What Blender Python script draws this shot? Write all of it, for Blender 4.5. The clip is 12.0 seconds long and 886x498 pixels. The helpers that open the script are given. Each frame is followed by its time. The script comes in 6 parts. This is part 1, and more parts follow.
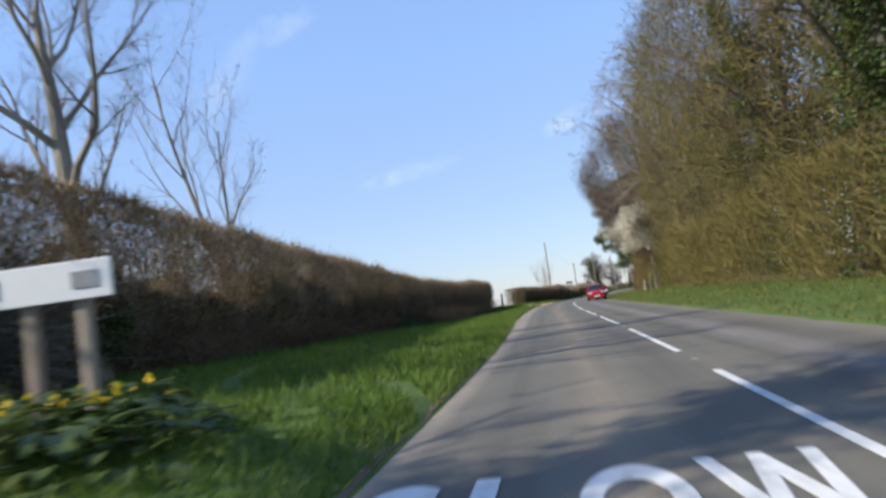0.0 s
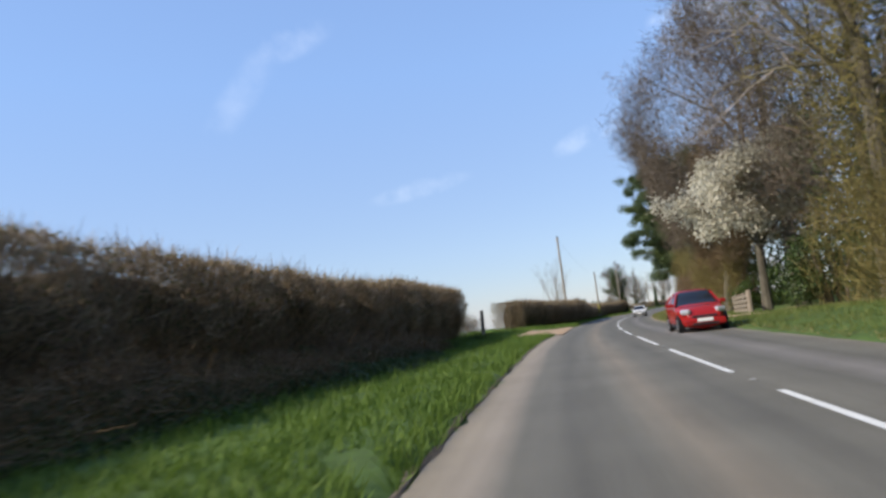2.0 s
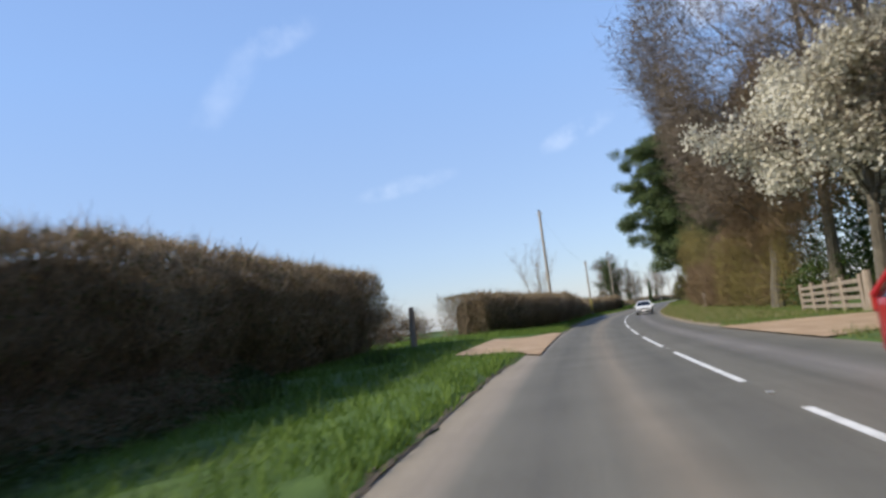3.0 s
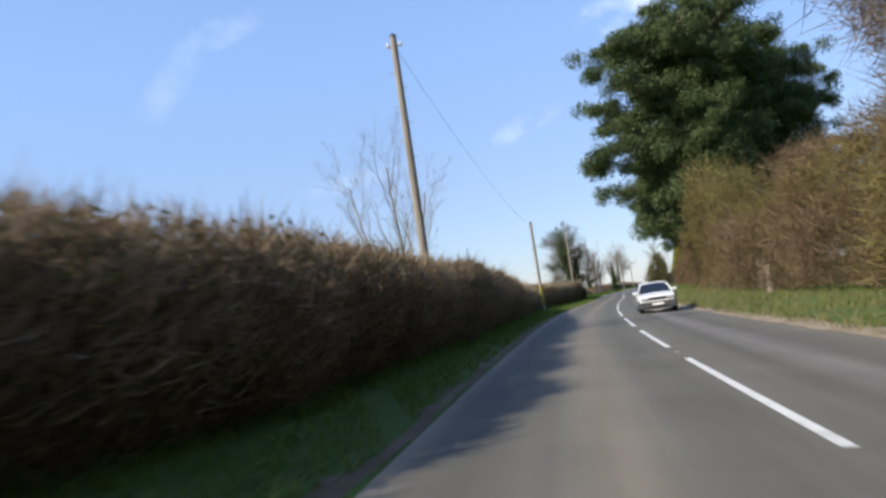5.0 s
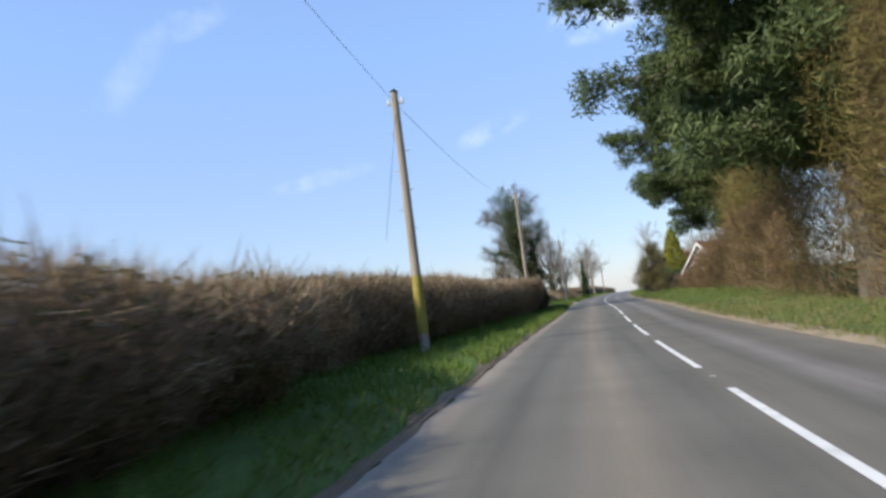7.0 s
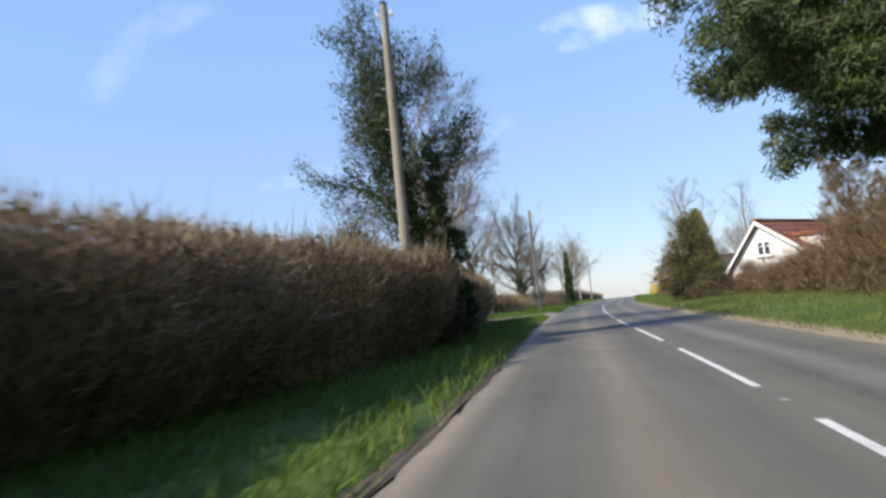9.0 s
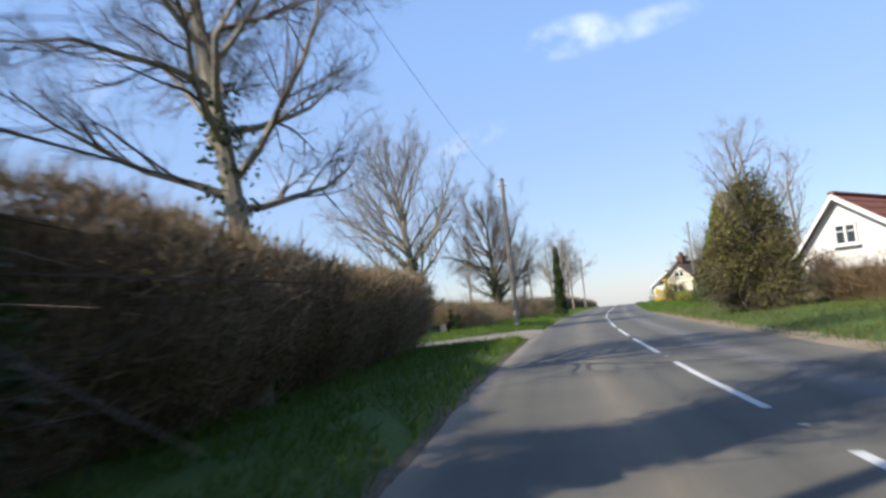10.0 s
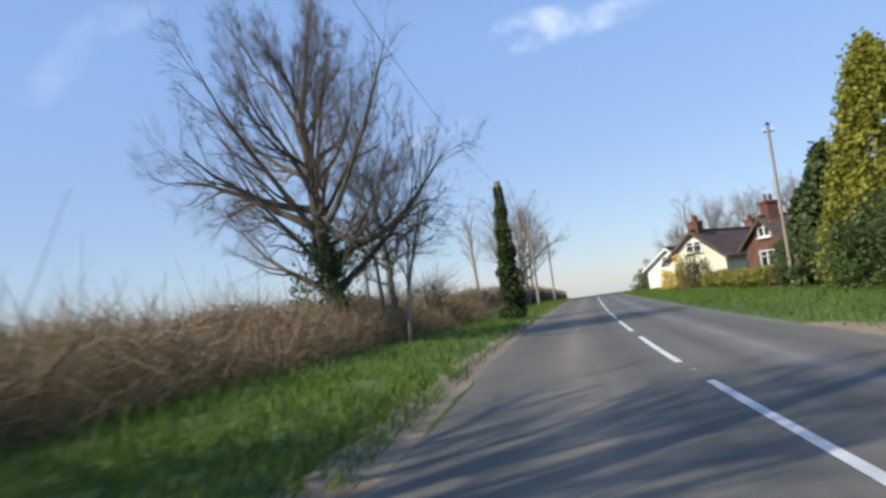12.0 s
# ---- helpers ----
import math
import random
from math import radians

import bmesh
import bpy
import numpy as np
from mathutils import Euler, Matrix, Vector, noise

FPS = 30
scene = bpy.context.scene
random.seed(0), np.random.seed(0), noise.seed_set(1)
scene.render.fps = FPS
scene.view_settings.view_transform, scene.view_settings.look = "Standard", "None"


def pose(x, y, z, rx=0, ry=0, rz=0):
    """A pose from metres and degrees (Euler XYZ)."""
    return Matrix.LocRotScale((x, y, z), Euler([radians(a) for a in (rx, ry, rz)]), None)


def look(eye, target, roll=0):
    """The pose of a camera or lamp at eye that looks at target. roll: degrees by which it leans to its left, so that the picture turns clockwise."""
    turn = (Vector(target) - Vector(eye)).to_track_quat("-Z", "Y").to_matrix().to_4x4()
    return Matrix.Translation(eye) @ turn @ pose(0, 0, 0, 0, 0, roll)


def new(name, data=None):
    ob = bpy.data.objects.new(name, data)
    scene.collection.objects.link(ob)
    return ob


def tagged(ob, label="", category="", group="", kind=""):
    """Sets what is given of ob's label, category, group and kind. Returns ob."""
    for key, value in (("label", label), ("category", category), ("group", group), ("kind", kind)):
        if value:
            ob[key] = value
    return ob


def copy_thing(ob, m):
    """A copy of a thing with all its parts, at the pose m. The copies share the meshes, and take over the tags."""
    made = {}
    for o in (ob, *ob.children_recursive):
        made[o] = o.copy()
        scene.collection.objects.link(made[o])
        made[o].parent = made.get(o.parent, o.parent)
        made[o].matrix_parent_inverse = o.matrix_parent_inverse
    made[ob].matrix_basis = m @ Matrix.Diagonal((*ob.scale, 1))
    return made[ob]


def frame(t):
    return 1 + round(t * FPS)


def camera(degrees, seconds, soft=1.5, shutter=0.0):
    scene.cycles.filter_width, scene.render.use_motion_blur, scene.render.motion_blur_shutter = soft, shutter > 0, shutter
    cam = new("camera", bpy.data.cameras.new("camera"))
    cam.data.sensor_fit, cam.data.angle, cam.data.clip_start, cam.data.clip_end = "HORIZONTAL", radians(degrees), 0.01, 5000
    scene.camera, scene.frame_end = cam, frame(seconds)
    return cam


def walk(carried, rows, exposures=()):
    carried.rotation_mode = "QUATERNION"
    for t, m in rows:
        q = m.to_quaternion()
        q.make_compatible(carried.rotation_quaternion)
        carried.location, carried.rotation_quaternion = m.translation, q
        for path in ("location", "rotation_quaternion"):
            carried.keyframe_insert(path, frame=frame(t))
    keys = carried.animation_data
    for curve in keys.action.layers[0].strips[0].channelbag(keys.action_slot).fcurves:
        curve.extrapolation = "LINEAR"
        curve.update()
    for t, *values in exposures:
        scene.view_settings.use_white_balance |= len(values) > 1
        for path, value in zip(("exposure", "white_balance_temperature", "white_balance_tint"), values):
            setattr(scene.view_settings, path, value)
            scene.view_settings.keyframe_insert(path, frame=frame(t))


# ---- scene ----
cam = camera(66.5, 12.0, soft=2.8, shutter=0.2)
# seconds, x, y, z, pitch, roll, yaw
PATH = [
    (0.0, 0.00, 0.00, 2.015, 4.91, 8.13, -0.00),
    (0.5, 1.46, 9.86, 1.984, 5.37, 7.20, 0.50),
    (1.0, 2.85, 19.72, 1.969, 5.06, 6.60, 0.55),
    (1.5, 4.17, 29.56, 1.938, 6.01, 7.46, 0.77),
    (2.0, 5.52, 39.42, 1.922, 6.42, 6.93, 0.62),
    (2.5, 7.19, 49.24, 1.891, 6.71, 6.87, 0.04),
    (2.8, 8.32, 55.18, 1.875, 5.86, 6.84, -0.41),
    (3.0, 9.10, 59.13, 1.875, 6.03, 7.11, -0.44),
    (3.2, 9.87, 63.10, 1.875, 5.44, 6.74, -0.96),
    (4.8, 17.20, 94.94, 1.566, 5.19, 8.49, -3.99),
    (5.0, 18.27, 98.83, 1.550, 4.95, 8.46, -4.39),
    (5.5, 20.96, 108.48, 1.519, 4.78, 8.39, -5.53),
    (6.0, 23.73, 118.16, 1.442, 4.97, 8.56, -5.95),
    (6.5, 26.54, 127.80, 1.380, 4.79, 7.41, -6.60),
    (7.0, 29.54, 137.44, 1.256, 4.69, 7.18, -7.62),
    (7.2, 30.75, 141.24, 1.209, 4.45, 7.53, -7.93),
    (8.8, 40.33, 168.67, 0.914, 5.31, 5.98, -8.98),
    (9.0, 41.57, 172.10, 0.899, 4.70, 5.58, -9.12),
    (9.5, 44.62, 180.58, 0.868, 5.26, 5.23, -9.43),
    (10.0, 47.65, 189.12, 0.837, 5.22, 5.54, -9.89),
    (10.5, 50.64, 197.49, 0.822, 5.20, 4.90, -10.53),
    (11.0, 53.79, 205.82, 0.759, 5.07, 6.45, -10.94),
    (11.5, 56.96, 214.02, 0.713, 4.94, 5.92, -11.83),
    (12.0, 60.34, 222.22, 0.635, 4.44, 7.04, -12.70),
]
walk(cam, [(t, pose(x, y, z, 90 + p, r, w)) for t, x, y, z, p, r, w in PATH], exposures=[(0.0, 0.98), (1.5, 0.88), (3.5, 0.84), (5.5, 0.98), (9.5, 1.0), (10.5, 0.88), (11.5, 0.76), (12.0, 0.74)])

# ---- daylight: clear spring day, sun behind and to the left ----
SUN_TO = Vector((-0.941, -0.338, 0.715)).normalized()
world = bpy.data.worlds.new("sky")
scene.world = world
world.use_nodes = True
wn, wl = world.node_tree.nodes, world.node_tree.links
wn.clear()
sky = wn.new("ShaderNodeTexSky")
sky.sky_type, sky.sun_disc = "NISHITA", False
sky.sun_elevation = math.asin(SUN_TO.z)
sky.sun_rotation = math.atan2(SUN_TO.x, SUN_TO.y)
sky.altitude, sky.air_density, sky.dust_density, sky.ozone_density = 50, 1.0, 0.15, 3.5
back = wn.new("ShaderNodeBackground")
back.inputs["Strength"].default_value = 0.15
out = wn.new("ShaderNodeOutputWorld")
wl.new(back.outputs[0], out.inputs[0])
# thin drifting cloud wisps, set by direction on the sky
coord = wn.new("ShaderNodeTexCoord")
# hazy spring air: the scattered light evens out the blue from the zenith down to a pale horizon
part_z = wn.new("ShaderNodeSeparateXYZ"); wl.new(coord.outputs["Generated"], part_z.inputs[0])
haze = wn.new("ShaderNodeValToRGB"); wl.new(part_z.outputs["Z"], haze.inputs[0])
for p in (0.10, 0.36): haze.color_ramp.elements.new(p)
for e, c in zip(haze.color_ramp.elements, ((0.30, 0.355, 0.50), (0.325, 0.42, 0.635), (0.285, 0.455, 0.82), (0.175, 0.30, 0.68))): e.color = (*c, 1)
lift = wn.new("ShaderNodeVectorMath"); lift.operation = "SCALE"; lift.inputs["Scale"].default_value = 4.0
wl.new(haze.outputs[0], lift.inputs[0])
blend = wn.new("ShaderNodeMix"); blend.data_type = "RGBA"; blend.inputs["Factor"].default_value = 0.75
wl.new(sky.outputs[0], blend.inputs["A"]); wl.new(lift.outputs[0], blend.inputs["B"])
last = blend.outputs["Result"]
def wisp(centre, across, size, thin, strength, seed, prev):
    """A soft streaky cloud at a direction of the sky; across: the direction in which it is long."""
    c = Vector(centre).normalized()
    a = Vector(across); a = (a - c * a.dot(c)).normalized()
    b = c.cross(a)
    terms = []
    for axis, s in ((a, size), (b, thin)):
        d = wn.new("ShaderNodeVectorMath"); d.operation = "DOT_PRODUCT"
        wl.new(coord.outputs["Generated"], d.inputs[0]); d.inputs[1].default_value = axis / s
        q = wn.new("ShaderNodeMath"); q.operation = "POWER"; q.inputs[1].default_value = 2
        ab = wn.new("ShaderNodeMath"); ab.operation = "ABSOLUTE"
        wl.new(d.outputs["Value"], ab.inputs[0]); wl.new(ab.outputs[0], q.inputs[0])
        terms.append(q.outputs[0])
    add = wn.new("ShaderNodeMath"); wl.new(terms[0], add.inputs[0]); wl.new(terms[1], add.inputs[1])
    fall = wn.new("ShaderNodeMapRange"); fall.interpolation_type = "SMOOTHERSTEP"
    wl.new(add.outputs[0], fall.inputs[0])
    fall.inputs[1].default_value, fall.inputs[2].default_value, fall.inputs[3].default_value, fall.inputs[4].default_value = 0, 1, 1, 0
    front = wn.new("ShaderNodeVectorMath"); front.operation = "DOT_PRODUCT"
    wl.new(coord.outputs["Generated"], front.inputs[0]); front.inputs[1].default_value = c
    ahead = wn.new("ShaderNodeMath"); ahead.operation = "GREATER_THAN"; ahead.inputs[1].default_value = 0.5
    wl.new(front.outputs["Value"], ahead.inputs[0])
    noise_n = wn.new("ShaderNodeTexNoise"); noise_n.inputs["Scale"].default_value = 22 / (thin * 40); noise_n.inputs["Detail"].default_value = 7
    mp = wn.new("ShaderNodeMapping"); mp.inputs["Location"].default_value = (seed, seed * 2, 0)
    wl.new(coord.outputs["Generated"], mp.inputs[0]); wl.new(mp.outputs[0], noise_n.inputs["Vector"])
    ramp = wn.new("ShaderNodeMapRange"); wl.new(noise_n.outputs[0], ramp.inputs[0])
    ramp.inputs[1].default_value, ramp.inputs[2].default_value = 0.38, 0.85
    m = wn.new("ShaderNodeMath"); m.operation = "MULTIPLY"; wl.new(fall.outputs[0], m.inputs[0]); wl.new(ramp.outputs[0], m.inputs[1])
    m2 = wn.new("ShaderNodeMath"); m2.operation = "MULTIPLY"; wl.new(m.outputs[0], m2.inputs[0]); wl.new(ahead.outputs[0], m2.inputs[1])
    m3 = wn.new("ShaderNodeMath"); m3.operation = "MULTIPLY"; wl.new(m2.outputs[0], m3.inputs[0]); m3.inputs[1].default_value = strength
    mix = wn.new("ShaderNodeMix"); mix.data_type = "RGBA"
    wl.new(m3.outputs[0], mix.inputs["Factor"]); wl.new(prev, mix.inputs["A"]); mix.inputs["B"].default_value = (5.2, 5.4, 5.8, 1)
    return mix.outputs["Result"]
for args in (((0.367, 0.858, 0.360), (0.95, -0.25, 0.1), 0.085, 0.034, 0.95, 3.1), ((0.44, 0.83, 0.36), (0.95, -0.25, 0.2), 0.12, 0.024, 0.4, 4.4),
             ((0.228, 0.943, 0.242), (0.9, -0.2, 0.3), 0.075, 0.020, 0.28, 7.7), ((-0.177, 0.895, 0.409), (0.8, 0.2, 0.35), 0.08, 0.028, 0.2, 1.3),
             ((-0.25, 0.90, 0.345), (0.5, 0.1, 0.7), 0.10, 0.03, 0.14, 5.9), ((-0.02, 0.97, 0.20), (0.95, 0, 0.15), 0.09, 0.018, 0.2, 2.2)):
    last = wisp(*args, last)
wl.new(last, back.inputs["Color"])
lamp = bpy.data.lights.new("sun", "SUN")
lamp.energy, lamp.angle, lamp.color = 3.15, radians(0.55), (1.0, 0.91, 0.77)
sun = new("sun", lamp)
sun.matrix_world = look((0, 0, 60), Vector((0, 0, 60)) - SUN_TO)

# ---- materials ----
def material(name, colours, scale=4.0, rough=0.85, bump=0.0, fine=40.0, island=0.0, stretch=(1, 1, 1), metal=0.0, through_light=0.0, spread=(0.3, 0.7)):
    """A surface that runs through colours by noise at two scales; island: how far single pieces vary."""
    m = bpy.data.materials.new(name)
    m.use_nodes = True
    n, l = m.node_tree.nodes, m.node_tree.links
    b = n["Principled BSDF"]
    tc = n.new("ShaderNodeTexCoord")
    mp = n.new("ShaderNodeMapping"); mp.inputs["Scale"].default_value = stretch
    l.new(tc.outputs["Object"], mp.inputs[0])
    n1 = n.new("ShaderNodeTexNoise"); n1.inputs["Scale"].default_value = scale; n1.inputs["Detail"].default_value = 4
    n2 = n.new("ShaderNodeTexNoise"); n2.inputs["Scale"].default_value = fine; n2.inputs["Detail"].default_value = 3
    l.new(mp.outputs[0], n1.inputs["Vector"]); l.new(mp.outputs[0], n2.inputs["Vector"])
    mixf = n.new("ShaderNodeMix"); mixf.inputs["Factor"].default_value = 0.4
    l.new(n1.outputs[0], mixf.inputs["A"]); l.new(n2.outputs[0], mixf.inputs["B"])
    val = mixf.outputs["Result"]
    if island:
        g = n.new("ShaderNodeNewGeometry")
        mi = n.new("ShaderNodeMix"); mi.inputs["Factor"].default_value = island
        sp = n.new("ShaderNodeMapRange"); l.new(g.outputs["Random Per Island"], sp.inputs[0]); sp.inputs[3].default_value, sp.inputs[4].default_value = spread
        l.new(val, mi.inputs["A"]); l.new(sp.outputs[0], mi.inputs["B"]); val = mi.outputs["Result"]
    r = n.new("ShaderNodeValToRGB")
    els = r.color_ramp.elements
    k = len(colours)
    while len(els) < k: els.new(0.5)
    for i, c in enumerate(colours):
        els[i].position = spread[0] + (spread[1] - spread[0]) * i / max(1, k - 1); els[i].color = (*c, 1)
    l.new(val, r.inputs[0]); l.new(r.outputs[0], b.inputs["Base Color"])
    b.inputs["Roughness"].default_value, b.inputs["Metallic"].default_value = rough, metal
    b.inputs["Specular IOR Level"].default_value = 0.35
    if through_light:
        b.inputs["Transmission Weight"].default_value = 0
        tr = n.new("ShaderNodeBsdfTranslucent"); l.new(r.outputs[0], tr.inputs[0])
        ms = n.new("ShaderNodeMixShader"); ms.inputs[0].default_value = through_light
        l.new(b.outputs[0], ms.inputs[1]); l.new(tr.outputs[0], ms.inputs[2]); l.new(ms.outputs[0], n["Material Output"].inputs[0])
    if bump:
        bp = n.new("ShaderNodeBump"); bp.inputs["Strength"].default_value = bump; bp.inputs["Distance"].default_value = 0.02
        l.new(n2.outputs[0], bp.inputs["Height"]); l.new(bp.outputs[0], b.inputs["Normal"])
    return m
M = {
    "soil": material("grass_ground", [(0.040, 0.055, 0.016), (0.065, 0.115, 0.02), (0.11, 0.165, 0.034)], 0.6, 0.95, 0.6, 18),
    "blades": material("grass_blades", [(0.058, 0.104, 0.015), (0.115, 0.19, 0.027), (0.195, 0.265, 0.056)], 0.5, 0.7, island=0.6, through_light=0.35),
    "dull": material("dull_grass", [(0.07, 0.098, 0.022), (0.13, 0.165, 0.036), (0.215, 0.225, 0.075)], 0.5, 0.75, island=0.6, through_light=0.3),
    "dry": material("dry_grass", [(0.20, 0.16, 0.07), (0.30, 0.25, 0.13), (0.12, 0.13, 0.04)], 1.5, 0.9, island=0.6, through_light=0.2),
    "gravel": material("drive_gravel", [(0.28, 0.19, 0.11), (0.40, 0.28, 0.175), (0.50, 0.37, 0.25)], 1.5, 0.95, 0.8, 60),
    "greygravel": material("grey_gravel", [(0.20, 0.165, 0.13), (0.29, 0.245, 0.195), (0.38, 0.33, 0.27)], 1.5, 0.95, 0.8, 60),
    "purple": material("purple_print", [(0.10, 0.05, 0.16), (0.14, 0.07, 0.2)], 5, 0.6),
    "paint": material("road_paint", [(0.45, 0.45, 0.42), (0.68, 0.68, 0.65), (0.74, 0.74, 0.70)], 6, 0.7, 0.3, 90),
    "bark": material("bark", [(0.05, 0.042, 0.032), (0.11, 0.095, 0.07), (0.17, 0.155, 0.12)], 3, 0.95, 0.8, 22, stretch=(1, 1, 0.25)),
    "palebark": material("pale_bark", [(0.15, 0.13, 0.10), (0.27, 0.24, 0.19), (0.36, 0.33, 0.28)], 3, 0.95, 0.6, 22, stretch=(1, 1, 0.25)),
    "twig": material("twigs", [(0.05, 0.038, 0.027), (0.115, 0.088, 0.065), (0.19, 0.155, 0.12)], 2, 0.9, island=0.7),
    "greytwig": material("grey_twigs", [(0.15, 0.125, 0.11), (0.25, 0.215, 0.19), (0.36, 0.32, 0.29)], 2, 0.9, island=0.7),
    "hedgetwig": material("hedge_twigs", [(0.10, 0.07, 0.042), (0.28, 0.205, 0.125), (0.56, 0.455, 0.32)], 0.35, 0.9, island=0.6, through_light=0.3),
    "hedgecore": material("hedge_inner_shade", [(0.045, 0.034, 0.022), (0.12, 0.09, 0.058), (0.21, 0.165, 0.11)], 2.5, 1.0, 1.0, 14),
    "hedgeleaf": material("hedge_leaves", [(0.05, 0.055, 0.015), (0.10, 0.11, 0.03), (0.17, 0.16, 0.05)], 0.5, 0.75, island=0.6, through_light=0.25),
    "bud": material("buds", [(0.07, 0.056, 0.02), (0.175, 0.14, 0.046), (0.30, 0.25, 0.085)], 0.4, 0.85, island=0.6, through_light=0.25),
    "rust": material("rusty_twigs", [(0.078, 0.05, 0.028), (0.165, 0.108, 0.058), (0.28, 0.20, 0.112)], 0.5, 0.9, island=0.6, through_light=0.2),
    "ivy": material("ivy_leaves", [(0.018, 0.035, 0.010), (0.045, 0.075, 0.018), (0.09, 0.12, 0.03)], 0.8, 0.5, island=0.6, through_light=0.15),
    "olive": material("olive_leaves", [(0.07, 0.07, 0.022), (0.15, 0.14, 0.045), (0.25, 0.225, 0.085)], 0.6, 0.75, island=0.6, through_light=0.25),
    "fresh": material("fresh_leaves", [(0.06, 0.08, 0.02), (0.13, 0.165, 0.035), (0.22, 0.26, 0.07)], 0.6, 0.7, island=0.6, through_light=0.3),
    "earth": material("shaded_bare_earth", [(0.08, 0.062, 0.04), (0.15, 0.115, 0.076), (0.22, 0.175, 0.12)], 1.3, 1.0, 1.0, 25),
    "dryearth": material("dry_earth", [(0.16, 0.125, 0.08), (0.25, 0.20, 0.135), (0.33, 0.27, 0.19)], 1.3, 1.0, 1.0, 25),
    "needle": material("pine_needles", [(0.028, 0.047, 0.018), (0.07, 0.10, 0.032), (0.14, 0.175, 0.055)], 0.5, 0.65, island=0.6, through_light=0.15),
    "gold": material("golden_conifer", [(0.10, 0.11, 0.015), (0.24, 0.24, 0.03), (0.38, 0.36, 0.06)], 0.6, 0.7, island=0.6, through_light=0.25),
    "laurel": material("evergreen_leaves", [(0.025, 0.045, 0.012), (0.06, 0.095, 0.02), (0.11, 0.15, 0.035)], 0.6, 0.5, island=0.6, through_light=0.2),
    "blossom": material("white_blossom", [(0.42, 0.39, 0.30), (0.60, 0.57, 0.46), (0.74, 0.71, 0.62)], 0.6, 0.8, island=0.6, through_light=0.4),
    "pole": material("pole_timber", [(0.16, 0.13, 0.10), (0.30, 0.26, 0.21), (0.42, 0.38, 0.32)], 2, 0.9, 0.6, 30, stretch=(1, 1, 0.08)),
    "post": material("post_timber", [(0.14, 0.11, 0.08), (0.26, 0.21, 0.16), (0.34, 0.29, 0.23)], 3, 0.9, 0.6, 30, stretch=(1, 1, 0.15)),
    "wire": material("cable", [(0.015, 0.015, 0.015), (0.03, 0.03, 0.03)], 3, 0.6),
    "steel": material("galvanised_steel", [(0.25, 0.25, 0.25), (0.4, 0.4, 0.4)], 5, 0.5, metal=0.8),
    "render": material("white_render", [(0.72, 0.71, 0.67), (0.80, 0.79, 0.76), (0.83, 0.82, 0.80)], 1.2, 0.9, 0.2, 30),
    "cream": material("cream_render", [(0.62, 0.56, 0.40), (0.74, 0.68, 0.52), (0.78, 0.73, 0.60)], 1.2, 0.9, 0.2, 30),
    "yellow": material("yellow_render", [(0.62, 0.44, 0.06), (0.72, 0.52, 0.08), (0.76, 0.58, 0.12)], 1.2, 0.9, 0.2, 30),
    "oldbrick": material("sooty_brick", [(0.09, 0.045, 0.032), (0.16, 0.075, 0.05), (0.21, 0.11, 0.075)], 2, 0.9, 0.4, 30),
    "tile": material("clay_tiles", [(0.15, 0.05, 0.03), (0.25, 0.085, 0.05), (0.32, 0.13, 0.08)], 1.5, 0.85, 0.4, 25),
    "slate": material("dark_tiles", [(0.05, 0.035, 0.03), (0.10, 0.07, 0.055), (0.14, 0.10, 0.08)], 1.5, 0.8, 0.4, 25),
    "white": material("white_paint", [(0.74, 0.74, 0.72), (0.82, 0.82, 0.80)], 3, 0.5),
    "dark": material("dark_plastic", [(0.012, 0.012, 0.013), (0.025, 0.025, 0.027)], 6, 0.5),
    "greyplastic": material("grey_bumper", [(0.05, 0.05, 0.052), (0.09, 0.09, 0.092)], 6, 0.6),
    "tyre": material("tyre_rubber", [(0.012, 0.012, 0.012), (0.03, 0.03, 0.03)], 8, 0.9, 0.2),
    "red": material("red_car_paint", [(0.26, 0.012, 0.012), (0.32, 0.018, 0.016)], 1.0, 0.22),
    "carwhite": material("white_car_paint", [(0.68, 0.68, 0.66), (0.76, 0.76, 0.74)], 1.0, 0.25),
    "lampglass": material("headlamp", [(0.55, 0.56, 0.58), (0.75, 0.76, 0.78)], 12, 0.1, metal=0.5),
    "alloy": material("wheel_alloy", [(0.35, 0.35, 0.36), (0.5, 0.5, 0.51)], 9, 0.35, metal=0.9),
    "yellowplastic": material("yellow_plate", [(0.20, 0.17, 0.04), (0.38, 0.31, 0.06)], 9, 0.6),
    "daffodil": material("daffodil_petals", [(0.75, 0.55, 0.02), (0.85, 0.68, 0.05)], 9, 0.6, island=0.5, through_light=0.3),
    "signtext": material("sign_black", [(0.015, 0.015, 0.015), (0.03, 0.03, 0.03)], 9, 0.6),
    "cateye": material("road_stud", [(0.16, 0.16, 0.155), (0.32, 0.32, 0.30)], 20, 0.5),
}
def glass(name, tint=(0.02, 0.025, 0.03)):
    m = bpy.data.materials.new(name); m.use_nodes = True
    b = m.node_tree.nodes["Principled BSDF"]
    b.inputs["Base Color"].default_value = (*tint, 1); b.inputs["Roughness"].default_value = 0.06; b.inputs["Specular IOR Level"].default_value = 0.7
    return m
M["pane"] = glass("window_glass"); M["carglass"] = glass("car_glass", (0.012, 0.014, 0.016))
